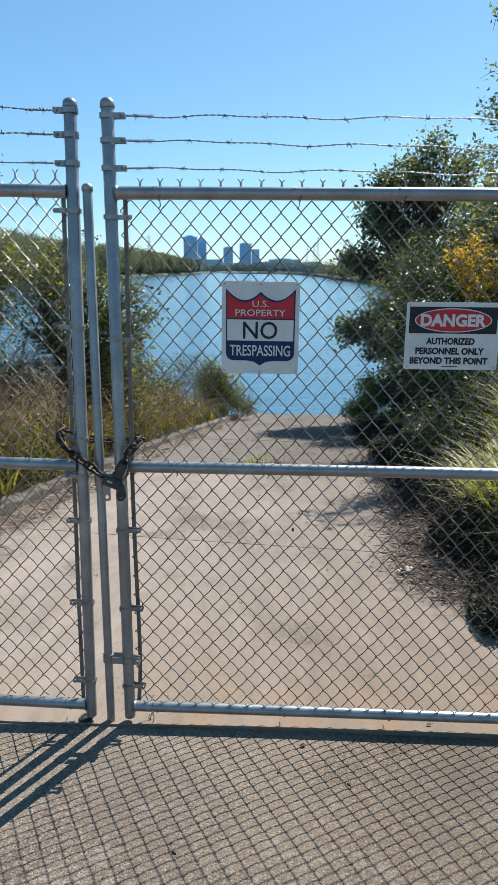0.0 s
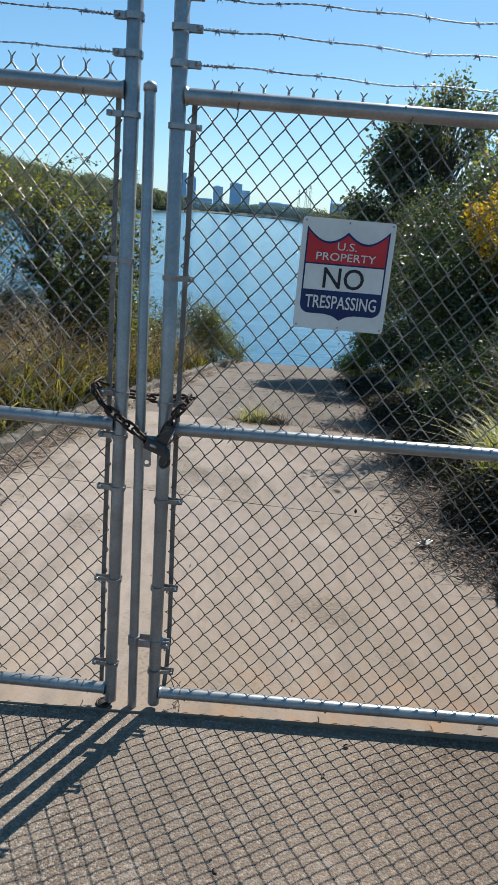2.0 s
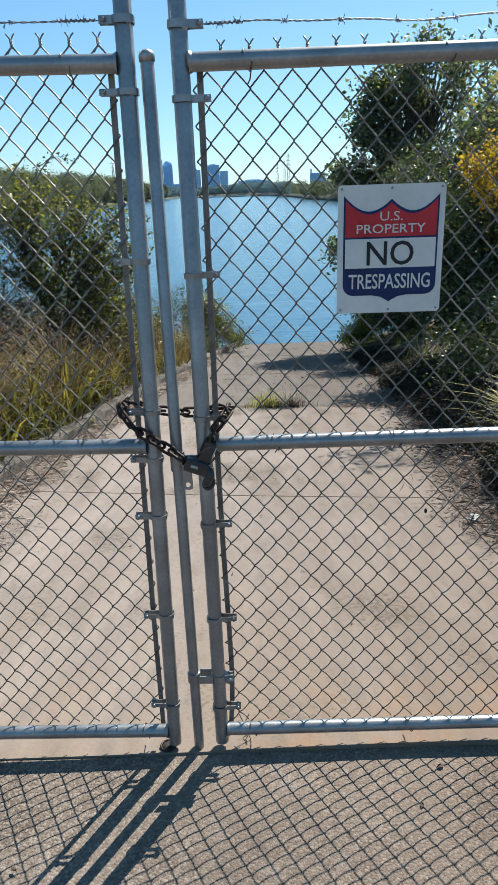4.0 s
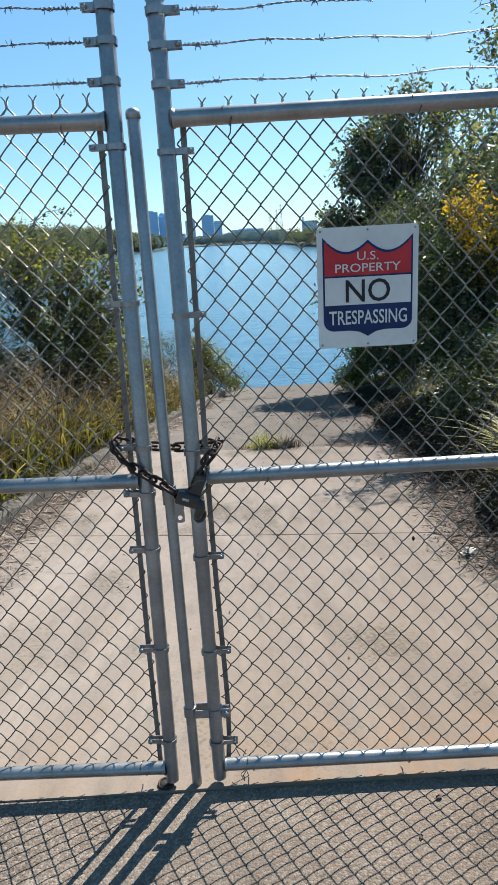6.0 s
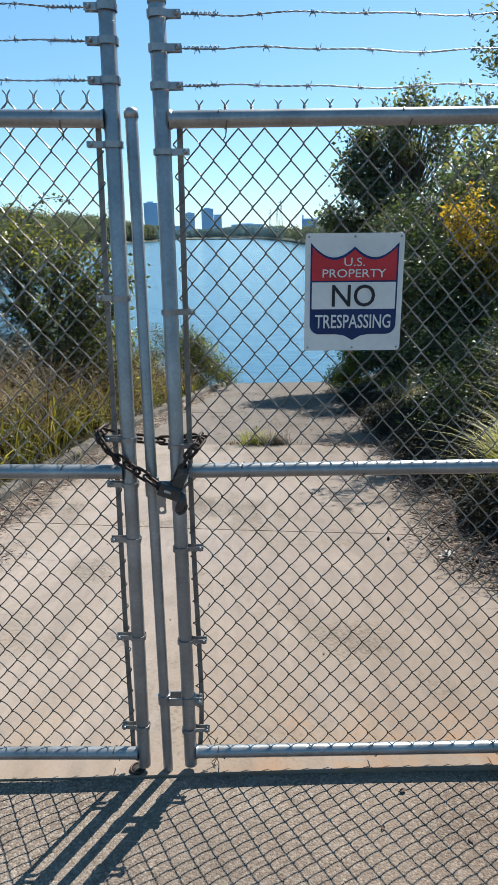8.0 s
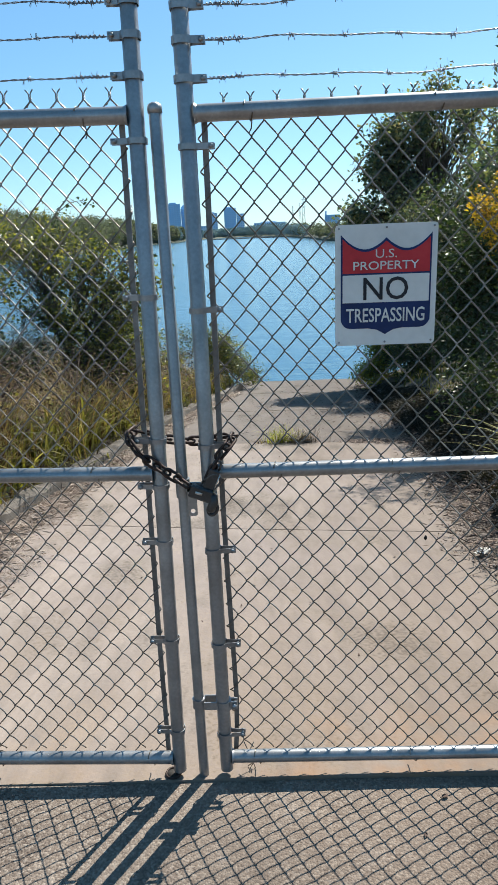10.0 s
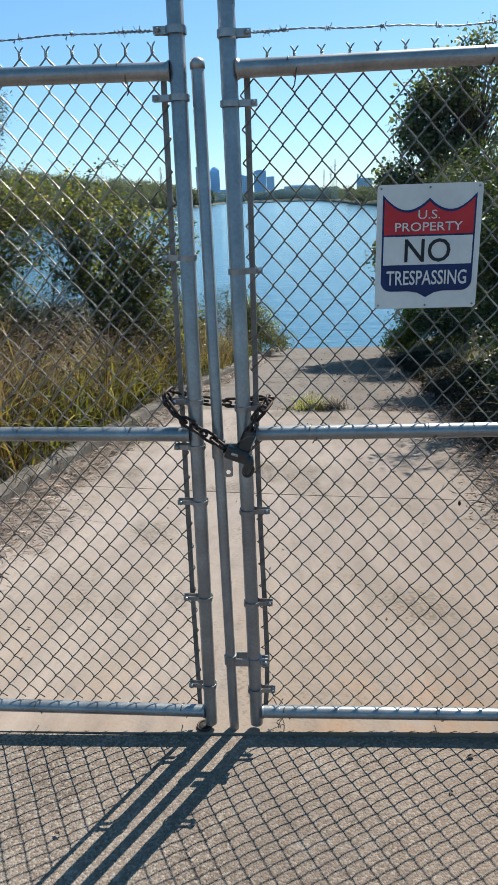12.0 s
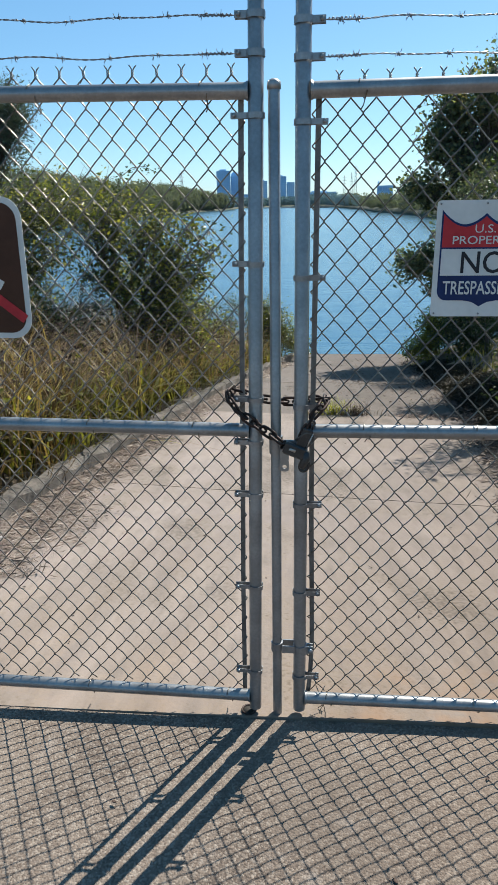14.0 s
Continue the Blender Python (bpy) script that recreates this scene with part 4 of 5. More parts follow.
edge = sharp(place("shield_border", Geo().slab(scallop(0.1172, 0.131, 0.121, 0.033) + shield_base(0.1172, -0.09, -0.1105, -0.127), -0.0010, 0.0), S_BLUE, us, "navy shield outline"))
sharp(place("red_field", Geo().slab(scallop(0.1126, 0.120, 0.113, 0.030) + [(-0.1126, 0.0330), (0.1126, 0.0330)], -0.0020, -0.0010), S_RED, us, "red upper field"))
sharp(place("white_field", Geo().slab([(0.1126, 0.0285), (-0.1126, 0.0285), (-0.1126, -0.0425), (0.1126, -0.0425)], -0.0020, -0.0010), PLATE, us, "white middle field"))
lettering("U.S.", 0.0215, 0.055, 0, 0.0815, -0.0030, PLATE, us)
lettering("PROPERTY", 0.0215, 0.170, 0, 0.0520, -0.0030, PLATE, us, 0.006)
lettering("NO", 0.059, 0.117, 0, -0.0070, -0.0030, S_BLACK, us, 0.008)
lettering("TRESPASSING", 0.037, 0.206, 0, -0.0755, -0.0030, PLATE, us, 0.012)
for bx, bz in ((0, 0.146), (-0.122, 0.146), (0.122, 0.146), (0, -0.147), (-0.122, -0.146), (0.122, -0.146)):
    place("rivet", Geo().tube([(bx, -0.0035, bz), (bx, 0.001, bz)], (0.0022, 0.0032), 8, (0, 0, 1)), GALV, us)

danger = thing("warning_sign", "white metal danger sign with black panel and red oval", "sign", "", pose(1.181, 0.013, 1.5425, 0, 0.3, 0))
sharp(place("plate", Geo().slab(rounded(0.313, 0.225, 0.008), 0.0, 0.002), PLATE, danger))
sharp(place("black_panel", Geo().slab([(0.146, 0.097), (-0.146, 0.097), (-0.146, 0.009), (0.146, 0.009)], -0.0010, 0.0), S_BLACK, danger, "black heading panel"))
oval = lambda a, b: [(a * math.cos(t), 0.053 + b * math.sin(t)) for t in np.linspace(0, 2 * math.pi, 40)[:-1]]
sharp(place("oval_rim", Geo().slab(oval(0.128, 0.040), -0.0018, -0.0010), PLATE, danger, "white oval rim"))
sharp(place("oval", Geo().slab(oval(0.1245, 0.0368), -0.0026, -0.0018), S_RED, danger, "red oval"))
lettering("DANGER", 0.042, 0.218, 0, 0.053, -0.0034, PLATE, danger, 0.045)
lettering("AUTHORIZED", 0.0235, 0.162, -0.005, -0.0165, -0.0014, S_BLACK, danger, 0.045)
lettering("PERSONNEL ONLY", 0.0235, 0.230, -0.005, -0.0500, -0.0014, S_BLACK, danger, 0.045)
lettering("BEYOND THIS POINT", 0.0235, 0.262, -0.006, -0.0825, -0.0014, S_BLACK, danger, 0.045)
sharp(place("small_print", Geo().slab([(0.024, -0.1010), (-0.028, -0.1010), (-0.028, -0.1035), (0.024, -0.1035)], -0.0012, 0.0), S_BLACK, danger, "line of small print"))
for bx, bz in ((-0.146, 0.104), (0.146, 0.104), (-0.146, -0.104), (0.146, -0.104)):
    place("rivet", Geo().tube([(bx, -0.0035, bz), (bx, 0.001, bz)], (0.0022, 0.0032), 8, (0, 0, 1)), GALV, danger)

brown = thing("prohibition_sign", "brown metal sign with rounded white border and red slash", "sign", "", pose(-0.966, 0.013, 1.564, 0, 1.2, 0))
sharp(place("plate", Geo().slab(rounded(0.405, 0.405, 0.06), 0.0, 0.002), PLATE, brown, "reflective white plate"))
sharp(place("brown_field", Geo().slab(rounded(0.372, 0.372, 0.048), -0.0010, 0.0), S_BROWN, brown, "dark brown field"))
ang = radians(-38)
bar = [(0.235 * s, 0.014 * w) for s, w in ((-1, -1), (1, -1), (1, 1), (-1, 1))]
sharp(place("red_slash", Geo().slab([(x * math.cos(ang) - z * math.sin(ang), x * math.sin(ang) + z * math.cos(ang)) for x, z in bar], -0.0030, -0.0022), S_RED, brown, "red diagonal slash"))
sharp(place("pictogram", Geo().slab([(-0.06, -0.06), (0.02, -0.075), (0.118, -0.058), (0.132, -0.036), (0.116, -0.026), (0.03, -0.01), (-0.01, 0.04), (-0.07, 0.03)], -0.0018, -0.0010), PLATE, brown, "plain white pictogram shape"))


# ---- growth ----
def leaves(name, centre, size, material, parent=None, narrow=0.5, up=0.3, fold=0.25, label="", flat=False):
    """Many small folded leaves in one mesh: a base, two sides and a tip each."""
    n = len(centre)
    c = np.asarray(centre, float)
    d = rng.normal(size=(n, 3))
    d[:, 2] = d[:, 2] * 0.6 - up
    d /= np.linalg.norm(d, axis=1)[:, None]
    aside = rng.normal(size=(n, 3))
    if flat:                        # lying leaves
        d[:, 2] *= 0.22
        d /= np.linalg.norm(d, axis=1)[:, None]
        aside = aside * 0.3 + np.array([0, 0, 1.0])
    w = np.cross(d, aside)
    w /= np.linalg.norm(w, axis=1)[:, None] + 1e-9
    nrm = np.cross(d, w)
    s = (np.asarray(size) * rng.uniform(0.55, 1.3, n))[:, None]
    base, tip = c - d * s * 0.5, c + d * s * 0.5 - nrm * s * 0.12
    mid = c + d * s * rng.uniform(-0.12, 0.1, (n, 1))
    a, b = mid + w * s * narrow * 0.5 + nrm * s * narrow * fold * 0.8, mid - w * s * narrow * 0.5 + nrm * s * narrow * fold * 0.8
    V = np.stack([base, a, tip, b], 1).reshape(-1, 3)
    k = np.arange(n) * 4
    F = np.stack([np.stack([k, k + 1, k + 2], 1), np.stack([k, k + 2, k + 3], 1)], 1).reshape(-1, 3)
    me = bpy.data.meshes.new(name)
    me.vertices.add(len(V))
    me.vertices.foreach_set("co", V.ravel())
    me.loops.add(len(F) * 3)
    me.loops.foreach_set("vertex_index", F.ravel())
    me.polygons.add(len(F))
    me.polygons.foreach_set("loop_start", np.arange(len(F)) * 3)
    me.update(calc_edges=True)
    me.validate()
    return place(name, me, material, parent, label)


def blades(name, foot, height, bend, width, material, parent=None, segs=4, toward=None):
    """Grass: tapered ribbons that arch over."""
    n = len(foot)
    foot = np.asarray(foot, float)
    ang = rng.uniform(0, 2 * math.pi, n) if toward is None else rng.normal(toward, 0.5, n)
    out = np.stack([np.cos(ang), np.sin(ang), np.zeros(n)], 1)
    side = np.stack([-np.sin(ang), np.cos(ang), np.zeros(n)], 1)
    h, b, w = (np.broadcast_to(np.asarray(q, float), (n,)) for q in (height, bend, width))
    rows = []
    for i in range(segs + 1):
        t = i / segs
        p = foot + out * (b * h * t ** 2)[:, None] + np.array([0, 0, 1.0]) * (h * (t - 0.42 * b * t ** 3))[:, None]
        ww = (w * (1 - t) ** 0.6 * 0.5 + 0.0004)[:, None]
        rows += [p - side * ww, p + side * ww]
    V = np.stack(rows, 1)
    m = 2 * (segs + 1)
    k = (np.arange(n) * m)[:, None]
    quad = np.array([[2 * i, 2 * i + 1, 2 * i + 3, 2 * i + 2] for i in range(segs)])
    F = (k[:, :, None] + quad[None]).reshape(-1, 4)
    me = bpy.data.meshes.new(name)
    me.vertices.add(n * m)
    me.vertices.foreach_set("co", V.reshape(-1, 3).ravel())
    me.loops.add(len(F) * 4)
    me.loops.foreach_set("vertex_index", F.ravel())
    me.polygons.add(len(F))
    me.polygons.foreach_set("loop_start", np.arange(len(F)) * 4)
    me.polygons.foreach_set("use_smooth", [True] * len(F))
    me.update(calc_edges=True)
    return place(name, me, material, parent)


def in_lobe(centre, radii, n, hollow=0.35):
    d = rng.normal(size=(n, 3))
    d /= np.linalg.norm(d, axis=1)[:, None]
    r = rng.uniform(hollow ** 3, 1, n) ** (1 / 3)
    return np.asarray(centre) + d * r[:, None] * np.asarray(radii)


def curve_between(p, q, lift, n=6):
    p, q = np.asarray(p, float), np.asarray(q, float)
    t = np.linspace(0, 1, n)[:, None]
    pts = p + (q - p) * t
    pts[:, 2] += (lift * np.sin(math.pi * t[:, 0]))
    pts[1:-1] += rng.normal(size=(n - 2, 3)) * np.linalg.norm(q - p) * 0.03
    return pts


def tree(name, label, category, base, lobes, material, leaf=0.06, clusters=26, per=46, spread=0.26, trunk_r=0.09, narrow=0.5, crown_name="crown", group="", twigs=True):
    """A tapered trunk, limbs out to every clump of twigs, and small leaves gathered round the twigs."""
    ob = thing(name, label, category, group, pose(*base))
    o = np.array(base, float)
    top = np.mean([l[0] for l in lobes], 0)
    trunk_top = o + (top - o) * 0.75
    spine = curve_between(o - (0, 0, 0.15), trunk_top, 0.0, 7)
    wood = Geo().tube(spine - o, np.linspace(trunk_r, trunk_r * 0.35, 7), 9, (0.3, 1, 0.1))
    place("trunk", wood, BARK, ob)
    spots = []
    for centre, radii, share in lobes:
        n = max(3, int(clusters * share))
        c = np.asarray(centre, float)
        start = spine[np.argmin(np.linalg.norm(spine - (o + (c - o) * 0.55), axis=1))]
        fork = start + (c - start) * 0.6
        limbs = Geo()
        main = curve_between(start, fork, 0.06 * np.linalg.norm(c - start), 6)
        limbs.tube(main - o, np.linspace(trunk_r * 0.45, trunk_r * 0.2, 6), 6, (0.3, 1, 0.1))
        for q in in_lobe(c, radii, n, 0.55):
            s = main[rng.integers(2, 6)]
            br = curve_between(s, q, 0.05, 5)
            limbs.tube(br - o, np.linspace(trunk_r * 0.16, 0.004, 5), 4, (0.3, 1, 0.1))
            dirn = (q - s) / (np.linalg.norm(q - s) + 1e-6)
            k = int(per * rng.uniform(0.5, 1.4))
            along_twig = rng.uniform(-0.9, 0.7, k)[:, None] * dirn * spread * 1.5
            spots.append(q + along_twig + rng.normal(size=(k, 3)) * spread * np.array([0.62, 0.62, 0.5]))
            if twigs:
                for _ in range(3):
                    e = q + rng.normal(size=3) * spread
                    limbs.tube(np.array([q, (q + e) / 2 + rng.normal(size=3) * 0.02, e]) - o, (0.005, 0.004, 0.002), 3, (0.3, 1, 0.1))
        place("limb", limbs, BARK, ob)
    spots = np.concatenate(spots)
    leaves(crown_name, spots - o, leaf, material, ob, narrow)
    return ob


# right bank
tree("broadleaf_tree", "leafy green tree on the bank overhanging the ramp", "tree", (5.7, 18.2, float(land(5.7, 18.2))),
     [((4.75, 17.0, 4.15), (1.05, 1.2, 1.0), 1.4), ((3.80, 16.7, 3.85), (0.66, 0.8, 0.66), 0.8), ((3.22, 16.6, 3.60), (0.40, 0.5, 0.45), 0.45), ((2.98, 16.5, 3.0), (0.30, 0.4, 0.35), 0.35),
      ((2.72, 16.4, 1.95), (0.50, 0.5, 0.42), 0.6), ((3.6, 16.6, 2.45), (0.75, 0.8, 0.75), 1.0), ((4.5, 16.8, 1.45), (1.1, 1.1, 0.95), 1.2), ((2.62, 16.2, 0.16), (0.48, 0.6, 0.45), 0.6), ((3.45, 16.4, 0.12), (0.75, 0.8, 0.72), 1.0),
      ((6.7, 17.0, 3.15), (1.75, 1.75, 1.75), 1.6), ((6.95, 15.9, 1.57), (2.1, 1.9, 2.0), 1.9), ((4.7, 17.5, -0.4), (1.4, 1.5, 1.2), 1.2), ((4.4, 17.6, -1.4), (0.9, 1.1, 0.8), 0.8)],
     F_TREE, leaf=0.112, clusters=68, per=34, spread=0.20, trunk_r=0.15, narrow=0.66)
# added to shade the shrubs below; most of its crown is out of view
tree("broadleaf_tree", "dense green tree added behind the yellow shrub to shade the bank", "tree", (6.0, 11.6, float(land(6.0, 11.6))),
     [((5.1, 11.2, 2.6), (1.0, 1.1, 1.15), 1.3), ((6.3, 11.4, 3.1), (1.2, 1.2, 1.3), 1.3), ((5.6, 11.0, 1.4), (1.3, 1.2, 1.0), 1.3), ((4.3, 10.6, 2.2), (0.85, 0.9, 0.8), 1.2)],
     F_TREE, leaf=0.105, clusters=56, per=36, spread=0.22, trunk_r=0.12, narrow=0.62)
tree("sapling", "tall slender sapling with drooping leaves on the bank", "tree", (4.25, 8.7, float(land(4.25, 8.7))),
     [((3.98, 8.2, 4.85), (0.5, 0.6, 1.0), 1.3), ((3.72, 8.0, 3.7), (0.40, 0.45, 0.6), 0.9), ((4.5, 8.4, 4.0), (0.7, 0.6, 1.0), 1.0), ((4.7, 8.7, 2.3), (0.8, 0.7, 1.1), 1.0)],
     F_TREE, leaf=0.085, clusters=14, per=52, spread=0.15, trunk_r=0.03, narrow=0.4)
tree("yellow_shrub", "shrub with bright yellow autumn leaves on the bank", "shrub", (3.75, 8.4, float(land(3.75, 8.4))),
     [((3.32, 8.2, 1.98), (0.22, 0.35, 0.26), 0.9), ((3.55, 8.2, 1.62), (0.30, 0.4, 0.40), 1.2), ((3.72, 8.3, 1.15), (0.30, 0.4, 0.32), 0.7), ((4.0, 8.3, 1.95), (0.35, 0.4, 0.4), 0.7)],
     F_YELLOW, leaf=0.06, clusters=15, per=55, spread=0.13, trunk_r=0.04)
tree("bank_shrub", "dense green shrub beside the ramp, leaf colour darkened for shade", "shrub", (3.6, 8.9, float(land(3.6, 8.9))),
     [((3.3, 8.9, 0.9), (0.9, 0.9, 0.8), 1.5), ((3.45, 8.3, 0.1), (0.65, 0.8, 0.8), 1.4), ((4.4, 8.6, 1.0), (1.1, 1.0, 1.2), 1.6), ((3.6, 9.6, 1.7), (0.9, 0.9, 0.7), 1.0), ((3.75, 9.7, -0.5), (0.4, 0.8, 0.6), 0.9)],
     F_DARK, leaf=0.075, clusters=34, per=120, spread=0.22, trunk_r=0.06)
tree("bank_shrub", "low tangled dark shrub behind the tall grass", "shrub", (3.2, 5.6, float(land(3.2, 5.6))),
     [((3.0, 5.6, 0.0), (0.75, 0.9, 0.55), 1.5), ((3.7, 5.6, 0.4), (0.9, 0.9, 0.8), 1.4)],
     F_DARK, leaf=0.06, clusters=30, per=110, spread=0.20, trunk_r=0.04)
# added shrub: dark leaves stand in for the shade under the tree
tree("bank_shrub", "low dark shrub added to fill the shaded gap under the tree", "shrub", (3.9, 14.8, float(land(3.9, 14.8))),
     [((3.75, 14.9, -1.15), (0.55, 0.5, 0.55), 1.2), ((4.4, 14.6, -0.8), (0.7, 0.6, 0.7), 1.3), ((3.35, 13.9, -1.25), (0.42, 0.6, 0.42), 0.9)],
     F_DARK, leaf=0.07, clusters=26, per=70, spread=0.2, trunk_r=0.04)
tree("shore_bush", "small green bush at the foot of the ramp, leaf colour brightened for sun", "shrub", (3.25, 15.9, float(land(3.25, 15.9))),
     [((2.98, 15.6, -1.60), (0.46, 0.4, 0.44), 1.2), ((3.30, 15.6, -1.20), (0.46, 0.4, 0.46), 1.0), ((2.74, 15.5, -1.88), (0.32, 0.3, 0.30), 0.8)],
     F_BRIGHT, leaf=0.065, clusters=30, per=80, spread=0.17, trunk_r=0.03)

tree("willow_shrub", "fine-leaved grey-green shrub leaning over the ramp", "shrub", (3.9, 13.6, float(land(3.9, 13.6))),
     [((3.45, 13.5, 1.75), (0.55, 0.6, 0.5), 1.0), ((2.95, 12.7, 1.1), (0.5, 0.6, 0.45), 1.0), ((2.85, 12.0, 0.45), (0.42, 0.6, 0.42), 0.8), ((3.95, 13.4, 0.85), (0.75, 0.7, 0.65), 1.3), ((3.65, 13.3, -0.25), (0.6, 0.6, 0.7), 1.1), ((4.5, 13.4, 1.9), (0.8, 0.7, 0.7), 1.1)],
     F_TREE, leaf=0.07, clusters=44, per=44, spread=0.19, trunk_r=0.05, narrow=0.34)

# left bank
tree("bank_bush", "sprawling leafy bush with yellow-green leaves on the bank", "shrub", (-3.7, 9.6, float(land(-3.7, 9.6))),
     [((-3.55, 9.4, 1.68), (0.75, 0.7, 0.40), 1.2), ((-2.75, 9.3, 1.36), (0.55, 0.6, 0.40), 1.0), ((-2.22, 9.2, 1.22), (0.36, 0.4, 0.32), 0.5), ((-1.78, 9.2, 1.38), (0.26, 0.2, 0.09), 0.16), ((-1.72, 9.2, 0.98), (0.26, 0.2, 0.14), 0.20), ((-1.85, 9.2, 0.62), (0.22, 0.2, 0.12), 0.16),
      ((-2.25, 9.2, 0.62), (0.45, 0.5, 0.38), 0.9), ((-2.95, 9.3, 0.62), (0.45, 0.6, 0.40), 0.8), ((-2.15, 9.1, 0.02), (0.36, 0.4, 0.38), 0.8), ((-2.75, 9.1, -0.02), (0.48, 0.5, 0.34), 0.8), ((-1.98, 9.0, -0.48), (0.32, 0.4, 0.30), 0.6), ((-2.6, 8.8, -0.5), (0.45, 0.4, 0.28), 0.5),
      ((-3.45, 9.4, 0.85), (0.40, 0.5, 0.45), 0.7)],
     F_BUSH, leaf=0.078, clusters=50, per=26, spread=0.18, trunk_r=0.045)
tree("bank_bush", "tall leafy bush with yellowing top leaves on the bank", "shrub", (-5.2, 9.7, float(land(-5.2, 9.7))),
     [((-4.6, 9.6, 1.78), (0.85, 0.8, 0.45), 1.4), ((-5.6, 9.6, 1.6), (0.85, 0.8, 0.70), 1.3), ((-5.1, 9.4, 0.85), (0.6, 0.6, 0.5), 1.0), ((-4.5, 9.5, 1.05), (0.6, 0.5, 0.45), 0.9), ((-4.7, 9.4, 0.45), (0.45, 0.4, 0.4), 0.6), ((-6.4, 9.6, 1.3), (0.7, 0.7, 0.8), 1.0)],
     F_BUSH, leaf=0.078, clusters=50, per=28, spread=0.19, trunk_r=0.045)
tree("bare_shrub", "low grey twiggy shrub with few leaves in the weeds", "shrub", (-4.0, 9.3, float(land(-4.0, 9.3))),
     [((-4.2, 9.2, 0.12), (0.5, 0.4, 0.4), 1.2), ((-3.6, 9.2, 0.30), (0.35, 0.4, 0.5), 1.0), ((-4.9, 9.1, 0.1), (0.4, 0.4, 0.3), 0.7)],
     F_GREY, leaf=0.05, clusters=34, per=16, spread=0.16, trunk_r=0.02)
tree("bank_bush", "rounded green bush low on the bank by the water", "shrub", (-2.9, 12.6, float(land(-2.9, 12.6))),
     [((-2.7, 12.4, -0.5), (0.6, 0.7, 0.6), 1.0), ((-3.3, 12.5, 0.1), (0.8, 0.8, 0.75), 1.3), ((-2.3, 13.6, -1.1), (0.5, 0.6, 0.4), 0.7)],
     F_BUSH, leaf=0.075, clusters=26, per=80, spread=0.2, trunk_r=0.04)
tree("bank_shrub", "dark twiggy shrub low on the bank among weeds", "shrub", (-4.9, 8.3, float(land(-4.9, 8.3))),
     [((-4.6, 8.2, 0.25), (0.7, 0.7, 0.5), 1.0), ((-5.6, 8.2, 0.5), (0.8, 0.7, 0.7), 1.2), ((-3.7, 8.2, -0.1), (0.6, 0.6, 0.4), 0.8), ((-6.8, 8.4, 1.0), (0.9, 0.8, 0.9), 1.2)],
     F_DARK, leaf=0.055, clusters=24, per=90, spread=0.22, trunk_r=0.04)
tree("bare_shrub", "thin grey-leaved shrub with bare twigs above the water", "shrub", (-5.6, 11.6, float(land(-5.6, 11.6))),
     [((-5.5, 11.4, 0.2), (0.9, 0.8, 0.7), 1.2), ((-4.6, 11.2, -0.2), (0.7, 0.7, 0.5), 1.0), ((-6.8, 11.6, 0.9), (0.9, 0.9, 0.9), 1.0)],
     F_GREY, leaf=0.045, clusters=20, per=34, spread=0.22, trunk_r=0.04)
tree("shore_shrub", "airy grey-green shrub beside the foot of the ramp", "shrub", (-1.9, 17.6, float(land(-1.9, 17.6))),
     [((-1.6, 17.2, -1.05), (0.45, 0.5, 0.45), 0.8), ((-1.4, 17.4, -1.75), (0.4, 0.4, 0.4), 0.8), ((-2.4, 17.2, -1.25), (0.65, 0.5, 0.55), 1.0)],
     F_GREY, leaf=0.055, clusters=20, per=75, spread=0.19, trunk_r=0.03)
tree("shore_tree", "dark feathery tree standing at the water's edge", "tree", (-10.6, 20.2, -3.2),
     [((-9.25, 20.0, 4.5), (0.62, 0.8, 0.65), 1.0), ((-10.6, 20.0, 4.6), (1.2, 1.2, 0.9), 1.3), ((-9.9, 20.0, 3.7), (1.2, 1.2, 0.9), 1.2), ((-11.4, 20.0, 3.4), (1.4, 1.3, 1.4), 1.2), ((-10.6, 20.2, 2.0), (1.6, 1.4, 1.1), 1.2)],
     F_SHORE, leaf=0.11, clusters=44, per=120, spread=0.33, trunk_r=0.16, narrow=0.3)

tree("shore_bush", "compact green bush beside the kerb at the foot of the ramp", "shrub", (-1.3, 16.8, float(land(-1.3, 16.8))),
     [((-1.15, 16.7, -1.20), (0.34, 0.35, 0.36), 1.0), ((-0.85, 16.8, -1.62), (0.40, 0.4, 0.38), 1.2), ((-0.42, 17.4, -2.05), (0.36, 0.35, 0.26), 0.9), ((-1.4, 16.7, -1.75), (0.4, 0.4, 0.45), 1.0)],
     F_BUSH, leaf=0.06, clusters=26, per=90, spread=0.19, trunk_r=0.03)

# an arching spray above the bush
spray = thing("briar_stem", "thin arching briar stem with small leaves", "plant", "", pose(-3.4, 9.3, 1.2))
arch = np.array([(0, 0, 0), (0.25, 0, 0.65), (0.45, 0, 0.98), (0.62, 0, 1.10), (0.82, 0, 1.12), (1.0, 0, 1.02)])
place("stem", Geo().tube(arch, np.linspace(0.008, 0.003, 6), 5), BARK, spray)
sp = along(arch[1:], 0.012)
leaves("foliage", sp + rng.normal(size=sp.shape) * 0.035, 0.06, F_DARK, spray)


def scatter(n, x0, x1, y0, y1, keep):
    x, y = rng.uniform(x0, x1, n), rng.uniform(y0, y1, n)
    k = keep(x, y)
    return x[k], y[k]


